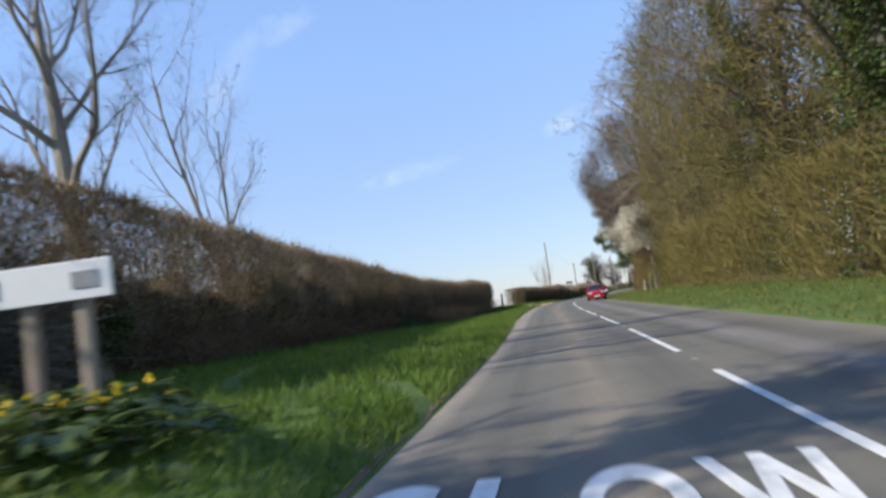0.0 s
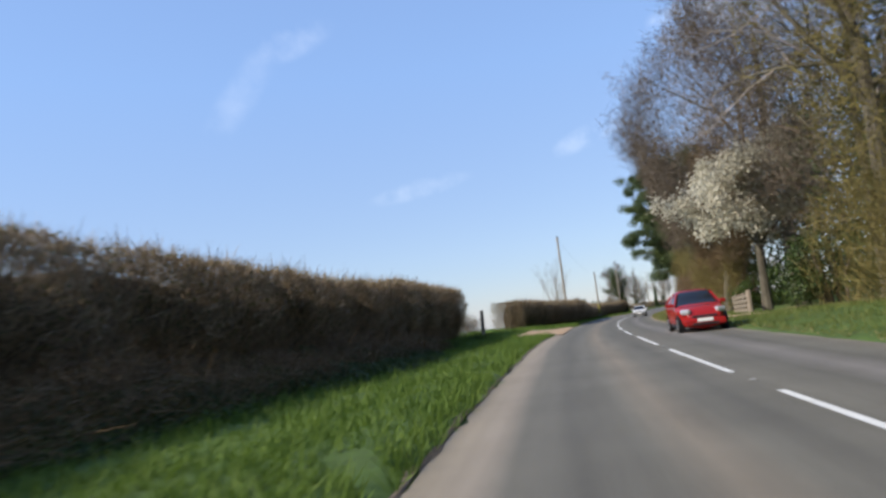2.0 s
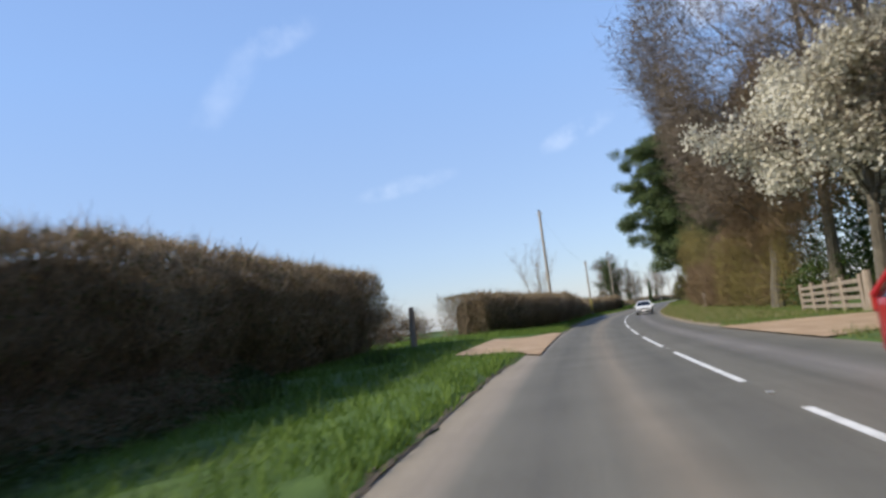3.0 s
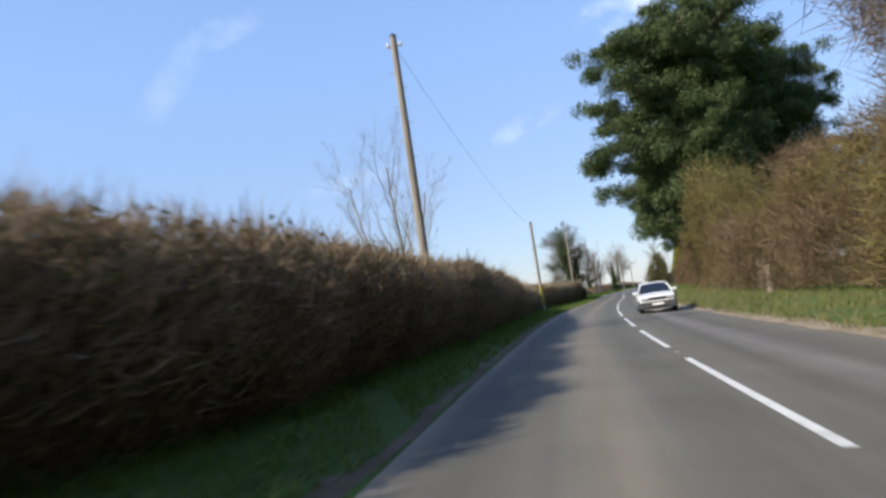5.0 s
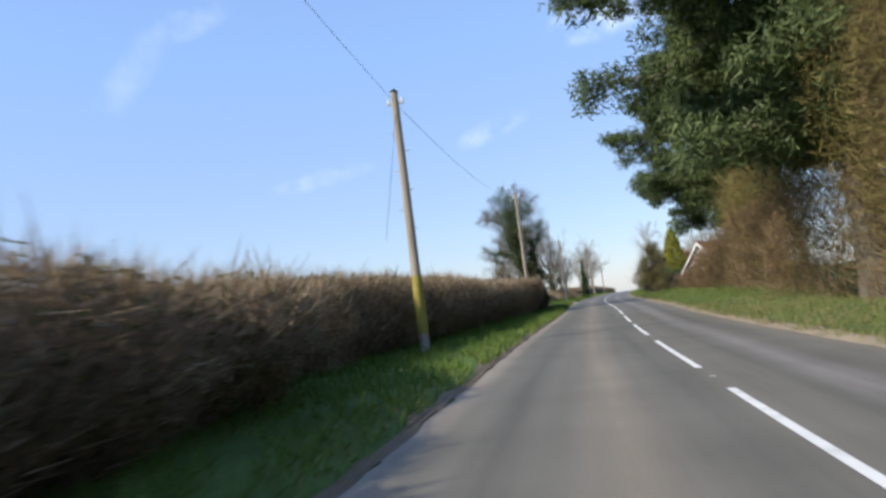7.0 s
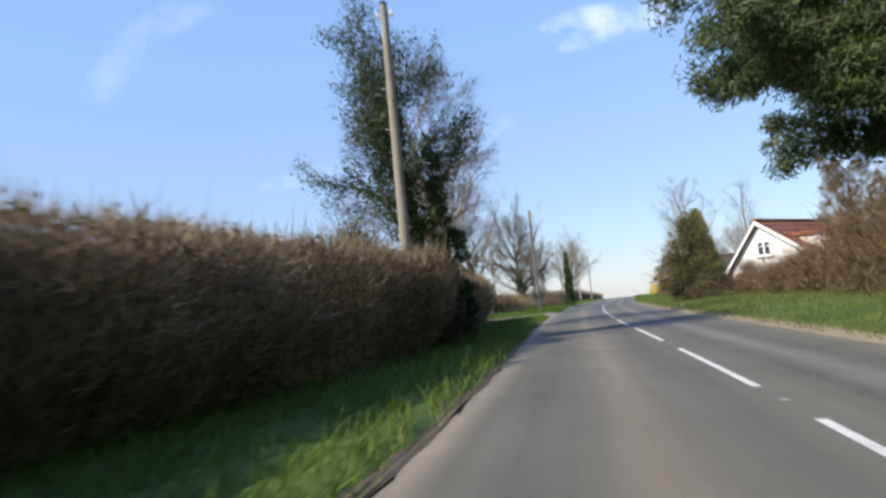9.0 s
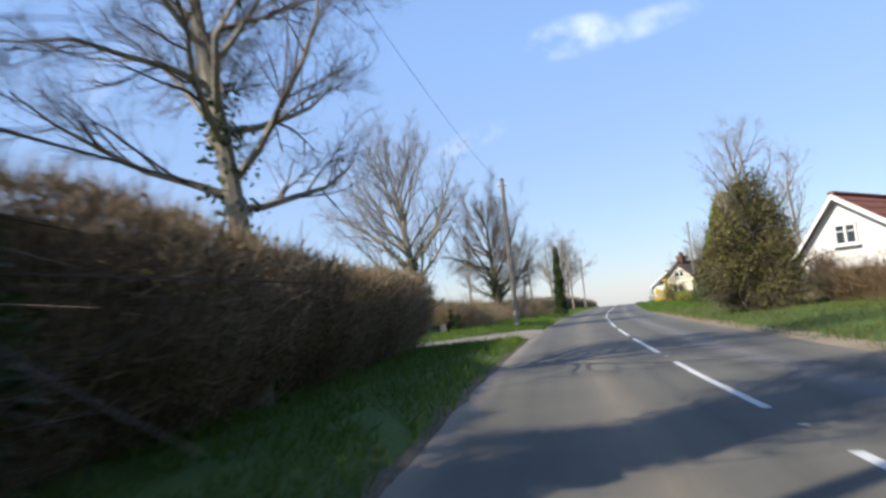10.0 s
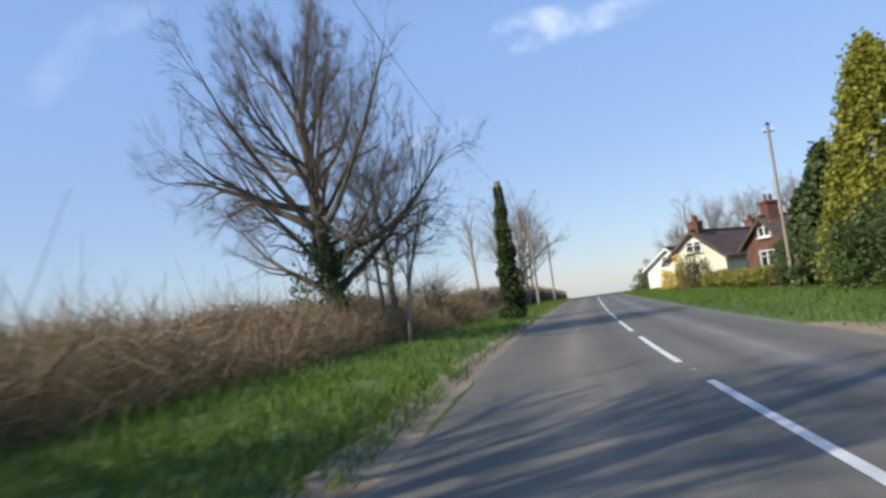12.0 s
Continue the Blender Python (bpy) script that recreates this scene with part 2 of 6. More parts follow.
def asphalt():
    """Worn asphalt: paler gravelly band between the wheel tracks, dusty edges, dark seams; laid out by the road's own across and along."""
    m = bpy.data.materials.new("asphalt"); m.use_nodes = True
    n, l = m.node_tree.nodes, m.node_tree.links
    b = n["Principled BSDF"]
    uv = n.new("ShaderNodeUVMap"); uv.uv_map = "lane"
    sep = n.new("ShaderNodeSeparateXYZ"); l.new(uv.outputs[0], sep.inputs[0])
    tc = n.new("ShaderNodeTexCoord")
    def noise_at(scale, stretch=None, detail=4):
        q = n.new("ShaderNodeTexNoise"); q.inputs["Scale"].default_value = scale; q.inputs["Detail"].default_value = detail
        mp = n.new("ShaderNodeMapping"); mp.inputs["Scale"].default_value = stretch or (1, 1, 1)
        l.new((uv if stretch else tc).outputs["UV" if stretch else "Object"], mp.inputs[0]); l.new(mp.outputs[0], q.inputs["Vector"])
        return q.outputs[0]
    wob = noise_at(0.5, (0.6, 0.08, 1))
    sh = n.new("ShaderNodeMath"); sh.operation = "MULTIPLY_ADD"; l.new(wob, sh.inputs[0]); sh.inputs[1].default_value = 0.5; l.new(sep.outputs[0], sh.inputs[2])
    r = n.new("ShaderNodeValToRGB")
    mr = n.new("ShaderNodeMapRange"); l.new(sh.outputs[0], mr.inputs[0]); mr.inputs[1].default_value, mr.inputs[2].default_value = -3.75, 4.25
    l.new(mr.outputs[0], r.inputs[0])
    grey, dark, tan, dust = (0.145, 0.136, 0.110, 1), (0.116, 0.110, 0.091, 1), (0.205, 0.176, 0.134, 1), (0.27, 0.225, 0.16, 1)
    stops = [(0.0, dust), (0.07, (0.27, 0.23, 0.18, 1)), (0.11, grey), (0.18, dark), (0.25, grey), (0.31, tan), (0.37, grey), (0.43, dark), (0.5, grey),
             (0.56, grey), (0.62, dark), (0.69, (0.19, 0.175, 0.158, 1)), (0.76, dark), (0.84, grey), (0.93, tan), (1.0, dust)]
    e = r.color_ramp.elements
    while len(e) < len(stops): e.new(0.5)
    for i, (p, c) in enumerate(stops): e[i].position = p; e[i].color = c
    grain, blot, long = noise_at(160, None, 2), noise_at(0.9), noise_at(1.0, (3, 0.12, 1))
    def scale_by(col, val, lo, hi):
        k = n.new("ShaderNodeMapRange"); l.new(val, k.inputs[0]); k.inputs[1].default_value, k.inputs[2].default_value, k.inputs[3].default_value, k.inputs[4].default_value = 0.3, 0.7, lo, hi
        x = n.new("ShaderNodeMix"); x.data_type = "RGBA"; x.blend_type = "MULTIPLY"; x.inputs["Factor"].default_value = 1
        l.new(col, x.inputs["A"]); l.new(k.outputs[0], x.inputs["B"]); return x.outputs["Result"]
    c = scale_by(scale_by(scale_by(r.outputs[0], grain, 0.75, 1.25), blot, 0.9, 1.1), long, 0.9, 1.1)
    l.new(c, b.inputs["Base Color"])
    b.inputs["Roughness"].default_value, b.inputs["Specular IOR Level"].default_value = 0.82, 0.35
    bp = n.new("ShaderNodeBump"); bp.inputs["Strength"].default_value = 0.5; bp.inputs["Distance"].default_value = 0.01
    l.new(grain, bp.inputs["Height"]); l.new(bp.outputs[0], b.inputs["Normal"])
    return m
M["asphalt"] = asphalt()

# ---- the line of the road ----
KNOTS = [(-60, -8.6), (-10, 0.15), (4.7, 2.75), (12.2, 4.05), (24.3, 5.75), (36.6, 7.88), (46.3, 9.6), (57, 11.9), (65.7, 14.05), (73, 15.95), (80, 17.95),
         (86.6, 20.0), (93, 22.15), (98, 23.95), (105, 26.5), (113.4, 29.9), (119, 32.05), (129.5, 35.75), (138.7, 38.95), (147.3, 42.4), (155, 45.8), (162, 49.0), (170, 52.7), (200, 66.8), (260, 95.5), (400, 164)]
YS = np.arange(-60, 400.1, 1.0)
_x = np.interp(YS, [k[0] for k in KNOTS], [k[1] for k in KNOTS])
_k = np.exp(-0.5 * (np.arange(-18, 19) / 7.0) ** 2)
_k /= _k.sum()
XS = np.convolve(np.concatenate([_x[0] - (_x[1] - _x[0]) * np.arange(18, 0, -1), _x, _x[-1] + (_x[-1] - _x[-2]) * np.arange(1, 19)]), _k, "valid")
SLOPE = np.gradient(XS)
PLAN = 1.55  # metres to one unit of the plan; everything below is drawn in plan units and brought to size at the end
def shift(y):
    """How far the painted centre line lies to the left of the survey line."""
    return np.interp(y, [6, 20, 31, 44, 68, 82, 95, 115, 121, 128, 135, 145, 150], [0.70, 0.71, 0.80, 0.82, 0.62, 0.53, 0.53, 0.71, 0.81, 0.90, 0.83, 0.75, 0.80])
LEFT, RIGHT = 2.30, 2.08  # from the centre line to the edges of the asphalt
def level(y):
    """Height of the road's running line along the way, with a crest at the far end."""
    return np.interp(y, [-60, 0, 41, 70, 91, 109, 143, 195, 230, 400, 2500], [0.67, 0.47, 0.38, 0.15, -0.05, -0.24, -0.42, -0.75, -1.9, -9.0, -45])
def camber(y):
    return np.interp(y, [0, 45, 62, 105, 125, 150], [0.0, 0.0, 0.045, 0.045, 0.01, 0.0])
def centre(y):
    return np.interp(y, YS, XS) + np.where(np.asarray(y) > 400, (np.asarray(y) - 400) * SLOPE[-1], 0) + np.where(np.asarray(y) < -60, (np.asarray(y) + 60) * SLOPE[0], 0)
def road_z(y, u):
    return level(y) - camber(y) * (np.clip(u, -6, 6) + 1.8)
def widen(y):
    """How far the worn left edge of the road spreads into the verge."""
    return np.interp(y, [12, 24, 48, 56, 64, 76, 90, 140, 146], [0.04, 0.28, 0.28, 0.0, -0.08, -0.08, 0.0, 0.0, -0.14])
def drive_end(u):
    """Far edge of the gravel mouth by the bare trees."""
    return np.interp(u, [-12, -8, -6, -5, -4.2, -3.6, -2.95], [138.6, 138.4, 138.6, 139.7, 140.6, 141.6, 142.6])
def opening(y, u):
    """1 where a drive leaves the road, else 0."""
    def gate(y, a, b, w): return np.clip((y - a) / w, 0, 1) * np.clip((b - y) / w, 0, 1)
    left = gate(y, 50.0, 61.0, 2.2) * np.clip((u + 5.4) / 0.9, 0, 1) + np.clip((y - 136.8) / 1.0, 0, 1) * np.clip((drive_end(u) + 0.5 - y) / 0.7, 0, 1)
    right = gate(y, 47.6, 55.0, 1.6)
    return np.clip(np.where(u < 0, left, right), 0, 1)
def bank(y, u):
    """Height of the verges over the road."""
    w = u + shift(y)
    lb = np.interp(y, [-60, 5, 40, 60, 70, 95, 120, 137, 143, 150, 165, 200], [0.48, 0.48, 0.10, 0.13, 0.0, -0.04, 0.0, 0.0, 0.22, 0.22, 0.15, 0.0])
    fl = np.interp(y, [55, 66, 135, 143, 150, 160], [7.5, 4.2, 4.5, 4.0, 4.5, 5.4]); v = w + np.where(w < 0, widen(y), 0)
    a = np.clip((-v - LEFT - 0.02) / 0.16, 0, 1) * 0.07 + np.clip((-v - LEFT - 0.18) / (fl - LEFT - 0.18), 0, 1) * (lb - 0.07) - np.clip((-u - 14) / 30, 0, 1) * np.interp(y, [100, 160], [0.0, 1.6])
    rb = np.interp(y, [-60, 40, 60, 75, 100, 130, 150, 165, 200], [0.10, 0.13, 0.05, 0.10, 0.14, 0.22, 0.12, 0.04, 0.04])
    b = np.clip((w - RIGHT - 0.02) / 0.16, 0, 1) * 0.03 + np.clip((w - RIGHT - 0.2) / 2.6, 0, 1) * (rb - 0.03) + np.clip((u - 7) / 12, 0, 1) * np.interp(y, [100, 160], [0.8, 0.3])
    o = 1 - opening(y, u) * 0.9
    return np.where(w < 0, a * o, b * o)
def ground_z(y, u):
    return road_z(y, u) + bank(y, u)
def normal_at(y):
    s = float(np.interp(y, YS, SLOPE)); k = math.sqrt(1 + s * s)
    return 1 / k, -s / k
def at(y, u, dz=0.0, on="ground"):
    """A place beside the road: along y, u metres to the right of its centre line, dz over the ground there."""
    nx, ny = normal_at(y)
    z = float(ground_z(y, u) if on == "ground" else road_z(y, u))
    return Vector((float(centre(y)) + u * nx, y + u * ny, z + dz))
def on_road(y, w, dz=0.0):
    """A place on the road, w to the right of its painted centre line."""
    return at(y, w - float(shift(y)), dz, "road")
def heading(y):
    """Degrees by which the road turns from the y axis, to the left positive."""
    return -math.degrees(math.atan(float(np.interp(y, YS, SLOPE))))

# ---- mesh helpers ----
def mesh_of(name, verts, faces, mat):
    me = bpy.data.meshes.new(name)
    me.from_pydata(verts if isinstance(verts, list) else verts.tolist(), [], faces if isinstance(faces, list) else faces.tolist())
    me.update()
    for m in (mat if isinstance(mat, (list, tuple)) else (mat,)): me.materials.append(m)
    return me
def thing(name, label, category, group="", kind="", m=None):
    ob = new(name)
    ob.matrix_world = m or Matrix()
    return tagged(ob, label, category, group, kind)
def part_mesh(name, me, parent, label="", m=None):
    ob = new(name, me)
    if parent is not None:
        ob.parent = parent
    ob.matrix_basis = m or Matrix()
    return tagged(ob, label) if label else ob
def part(name, bm, mat, parent, label="", smooth=False):
    me = bpy.data.meshes.new(name)
    bm.normal_update(); bm.to_mesh(me); bm.free()
    for q in (mat if isinstance(mat, (list, tuple)) else (mat,)): me.materials.append(q)
    if smooth:
        for p in me.polygons: p.use_smooth = True
    return part_mesh(name, me, parent, label)
def box(bm, x0, x1, y0, y1, z0, z1, bevel=0.0):
    r = bmesh.ops.create_cube(bm, size=1, matrix=Matrix.Translation(((x0 + x1) / 2, (y0 + y1) / 2, (z0 + z1) / 2)) @ Matrix.Diagonal((x1 - x0, y1 - y0, z1 - z0, 1)))
    if bevel:
        es = {e for v in r["verts"] for e in v.link_edges}
        bmesh.ops.bevel(bm, geom=list(es), offset=bevel, segments=2, affect="EDGES", profile=0.5)
    return bm
def boxed(*a, bevel=0.0):
    return box(bmesh.new(), *a, bevel=bevel)
def tube(path, radii, sides, verts, faces, cap=True):
    """Adds a tapering tube along path to verts and faces."""
    base = len(verts)
    n = len(path)
    prev = None
    for i in range(n):
        d = (path[min(i + 1, n - 1)] - path[max(i - 1, 0)])
        d = d.normalized() if d.length > 1e-9 else Vector((0, 0, 1))
        a = d.orthogonal().normalized() if prev is None else (prev - d * prev.dot(d)).normalized()
        prev = a
        b = d.cross(a)
        for k in range(sides):
            w = 2 * math.pi * k / sides
            verts.append(tuple(path[i] + (a * math.cos(w) + b * math.sin(w)) * radii[i]))
    for i in range(n - 1):
        for k in range(sides):
            p, q = base + i * sides + k, base + i * sides + (k + 1) % sides
            faces.append((p, q, q + sides, p + sides))
    if cap:
        faces.append(tuple(base + (n - 1) * sides + k for k in range(sides)))
        faces.append(tuple(base + k for k in reversed(range(sides))))
def unit(v):
    return v / np.maximum(np.linalg.norm(v, axis=1, keepdims=True), 1e-9)
def leaves(rng, pos, size, flat=0.0, long=1.0):
    """Diamond leaves of given sizes, one at each place, turned at random; flat: how far they lie level."""
    n = len(pos)
    a = unit(rng.normal(size=(n, 3)) * np.array([1, 1, 1 - flat]))
    b = unit(np.cross(a, rng.normal(size=(n, 3))))
    s = size if np.ndim(size) else np.full(n, size)
    s = s[:, None] * rng.uniform(0.7, 1.3, (n, 1))
    v = np.stack([pos - a * s * long, pos + b * s * 0.55, pos + a * s * long, pos - b * s * 0.55], 1).reshape(-1, 3)
    return v, np.arange(4 * n).reshape(n, 4)
def ribbons(rng, pos, way, length, width, bend=0.25, blade=False):
    """Thin twigs, one tapering quad each, or blades, one triangle each, from pos along way."""
    n = len(pos)
    way = unit(way)
    side = unit(np.cross(way, rng.normal(size=(n, 3))))
    L = (length if np.ndim(length) else np.full(n, length))[:, None]
    W = (width if np.ndim(width) else np.full(n, width))[:, None]
    end = pos + (way + rng.normal(size=(n, 3)) * bend) * L
    if blade:
        return np.stack([pos - side * W, pos + side * W, end], 1).reshape(-1, 3), np.arange(3 * n).reshape(n, 3)
    return np.stack([pos - side * W, pos + side * W, end + side * W * 0.3, end - side * W * 0.3], 1).reshape(-1, 3), np.arange(4 * n).reshape(n, 4)
def needles_at(rng, pos, size):
    """Thin pointed needle tufts, one triangle each."""
    n = len(pos)
    a = unit(rng.normal(size=(n, 3))); b = unit(np.cross(a, rng.normal(size=(n, 3))))
    s = size * rng.uniform(0.7, 1.3, (n, 1))
    return np.stack([pos - a * s * 2.4 + b * s * 0.55, pos - a * s * 2.4 - b * s * 0.55, pos + a * s * 3.2], 1).reshape(-1, 3), np.arange(3 * n).reshape(n, 3)
def tape(path, radii, side, verts, faces):
    """A flat tapering twig along path."""
    base = len(verts)
    for p, r in zip(path, radii):
        verts.append(tuple(p - side * r)); verts.append(tuple(p + side * r))
    for i in range(len(path) - 1):
        faces.append((base + 2 * i, base + 2 * i + 1, base + 2 * i + 3, base + 2 * i + 2))
def joined(pieces):
    vs, fs, o = [], [], 0
    for v, f in pieces:
        vs.append(np.asarray(v)); fs.append(np.asarray(f) + o); o += len(v)
    return np.concatenate(vs), np.concatenate(fs)

# ---- ground, road, drives ----
YG = np.concatenate([[-900, -500, -250, -120, -60, -40], np.arange(-30, 52, 1.0), np.arange(52, 68, 0.5), np.arange(68, 135, 1.0), np.arange(135, 147, 0.25), np.arange(147, 215, 1.0), np.arange(220, 400, 10), [450, 550, 700, 1000, 1500, 2500]])
WG = np.array([-2500, -1200, -600, -300, -150, -80, -50, -35, -25, -18, -14, -11, -9, -7.6, -6.6, -5.8, -5.2, -4.7, -4.2, -3.8, -3.5, -3.2, -3.0, -2.85, -2.72, -2.6, -2.48, -2.38, -2.3, -2.18, 0, 1.98, 2.08, 2.18, 2.28, 2.5, 2.8, 3.3, 3.9, 4.6, 5.5, 6.5, 8, 10, 13, 17, 22, 30, 45, 80, 150, 300, 600, 1200, 2500])
def build_ground():
    yy, ww = np.meshgrid(YG, WG, indexing="ij")
    s = np.interp(yy, YS, SLOPE); k = np.sqrt(1 + s * s)
    uu = ww - shift(yy)
    x = centre(yy) + uu * k
    along = yy + np.clip(uu, -30, 30) * s / k
    z = ground_z(along, uu)
    rng = np.random.default_rng(5)
    z = z + np.where((ww < -2.9) | (ww > 2.5), rng.uniform(-0.03, 0.03, z.shape), 0) * (1 - np.clip(3 * opening(along, uu), 0, 1)) - np.where((ww + np.where(ww < 0, widen(yy), 0) > -LEFT + 0.05) & (ww < RIGHT - 0.05), 0.06, 0)
    z = z + np.where(np.abs(uu) > 60, 0.8 * np.sin(yy / 47) * np.sin(uu / 60), 0)
    v = np.stack([x, yy, z], -1).reshape(-1, 3)
    a, b = yy.shape
    i = np.arange(a * b).reshape(a, b)
    f = np.stack([i[:-1, :-1], i[:-1, 1:], i[1:, 1:], i[1:, :-1]], -1).reshape(-1, 4)
    g = new("ground", mesh_of("ground", v, f, M["soil"]))
    for p in g.data.polygons: p.use_smooth = True
    return tagged(g, "short green spring grass on verges and fields", "ground", kind="structure")
build_ground()
def strip(name, ys, us, lift, mat, uvname=None, edge=None):
    """A sheet that follows the road between offsets us."""
    verts, faces, uvs = [], [], []
    for y in ys:
        for u in us:
            w = u + (edge(y, u) if edge else 0)
            verts.append(tuple(on_road(y, w, lift))); uvs.append((w * PLAN, y * PLAN))
    c = len(us)
    for i in range(len(ys) - 1):
        for j in range(c - 1):
            faces.append((i * c + j, i * c + j + 1, (i + 1) * c + j + 1, (i + 1) * c + j))
    me = mesh_of(name, verts, faces, mat)
    if uvname:
        layer = me.uv_layers.new(name=uvname)
        for loop in me.loops: layer.data[loop.index].uv = uvs[loop.vertex_index]
    return me
def ragged(y, w):
    if w < -2.1: return -0.05 * math.sin(y * 2.6) - 0.035 * math.sin(y * 6.7) - float(widen(y))
    return 0.05 * math.sin(y * 2.6) + 0.035 * math.sin(y * 6.7) if w > 2.0 else 0
road = new("road", strip("road", list(np.concatenate([np.arange(-40, 215, 0.35), np.arange(215, 400, 5)])), [-LEFT - 0.02, -2.08, -1.6, -1, 0, 1, 1.6, 1.9, RIGHT + 0.02], 0.0, M["asphalt"], "lane", ragged))
tagged(road, "worn grey two-lane asphalt road with dusty edges", "road", kind="structure")
GAPS = [-12.1, -6.2, -0.3, 5.6, 12.0, 18.6, 24.8, 30.8, 36.6, 42.4, 48.1, 53.8, 59.4, 65.0, 70.6, 75.9, 81.6, 87.8, 93.6, 98.8, 104.0, 109.2, 114.4, 119.3, 124.7, 129.5, 134.5, 139.0, 143.6, 147.8, 152.4, 157.0, 161.6, 166.2, 170.8, 175.4, 180.0, 184.6, 189.2, 193.8, 198.4]
for a, b in zip(GAPS[:-1], GAPS[1:]):
    g = (b - a) * 0.27
    part_mesh("dash", strip("dash", list(np.linspace(a + g, b, 7)), [-0.036, 0.036], 0.005, M["paint"]), road, "worn white painted centre line dash")
    stud = part("road_stud", boxed(-0.028, 0.028, -0.045, 0.045, 0.0, 0.011, bevel=0.004), M["cateye"], road, "small reflecting road stud")
    stud.matrix_basis = Matrix.Translation(on_road(a + g / 2, 0, 0.002)) @ pose(0, 0, 0, 0, 0, heading(a))

def verge_edge(name, label, ya, yb, u0, u1, mat, seed):
    """A ragged strip of bare soil where the verge meets the asphalt."""
    rng = np.random.default_rng(seed)
    ys = np.arange(ya, yb, 0.3)
    v, f = [], []
    w = widen(ys) if u0 < 0 else 0 * ys
    sg = -1 if u0 < 0 else 1
    rag = 0.03 * np.sin(ys * 2.3) + 0.025 * np.sin(ys * 5.9 + 1) + rng.uniform(-0.04, 0.04, len(ys))
    for i, y in enumerate(ys):
        taper = min(1.0, (y - ya) / 1.5, (yb - y) / 1.5)
        for j in range(5):
            u = u0 + (u1 - u0) * j / 4 * max(0.05, taper) + sg * (w[i] + (rag[i] if j == 4 else 0.4 * rag[i] if j == 0 else 0))
            p = at(float(y), float(u - shift(y))); v.append((p.x, p.y, p.z + 0.010 + (0.006 * rng.uniform(0, 1) if 0 < j < 4 else -0.008)))
    for i in range(len(ys) - 1):
        for j in range(4):
            f.append((i * 5 + j, i * 5 + j + 1, i * 5 + j + 6, i * 5 + j + 5))
    tagged(new(name, mesh_of(name, v, f, M[mat])), label, "soil edge", kind="structure")
# cut earth on the left; its dark tone includes the shade under overhanging grass
verge_edge("soil_edge", "crumbling soil lip between verge and road, darkened for shade", -5, 50, -2.295, -2.34, "earth", 1)
verge_edge("soil_edge", "bare soil edge under the hedge, darkened for shade", 61.5, 136.0, -2.28, -2.37, "earth", 2)
verge_edge("soil_edge", "tan dusty soil beside the far verge", 143, 205, -2.2, -2.55, "dryearth", 3)
verge_edge("soil_edge", "dry pale earth along the verge", 56, 152, 2.04, 2.45, "dryearth", 4)

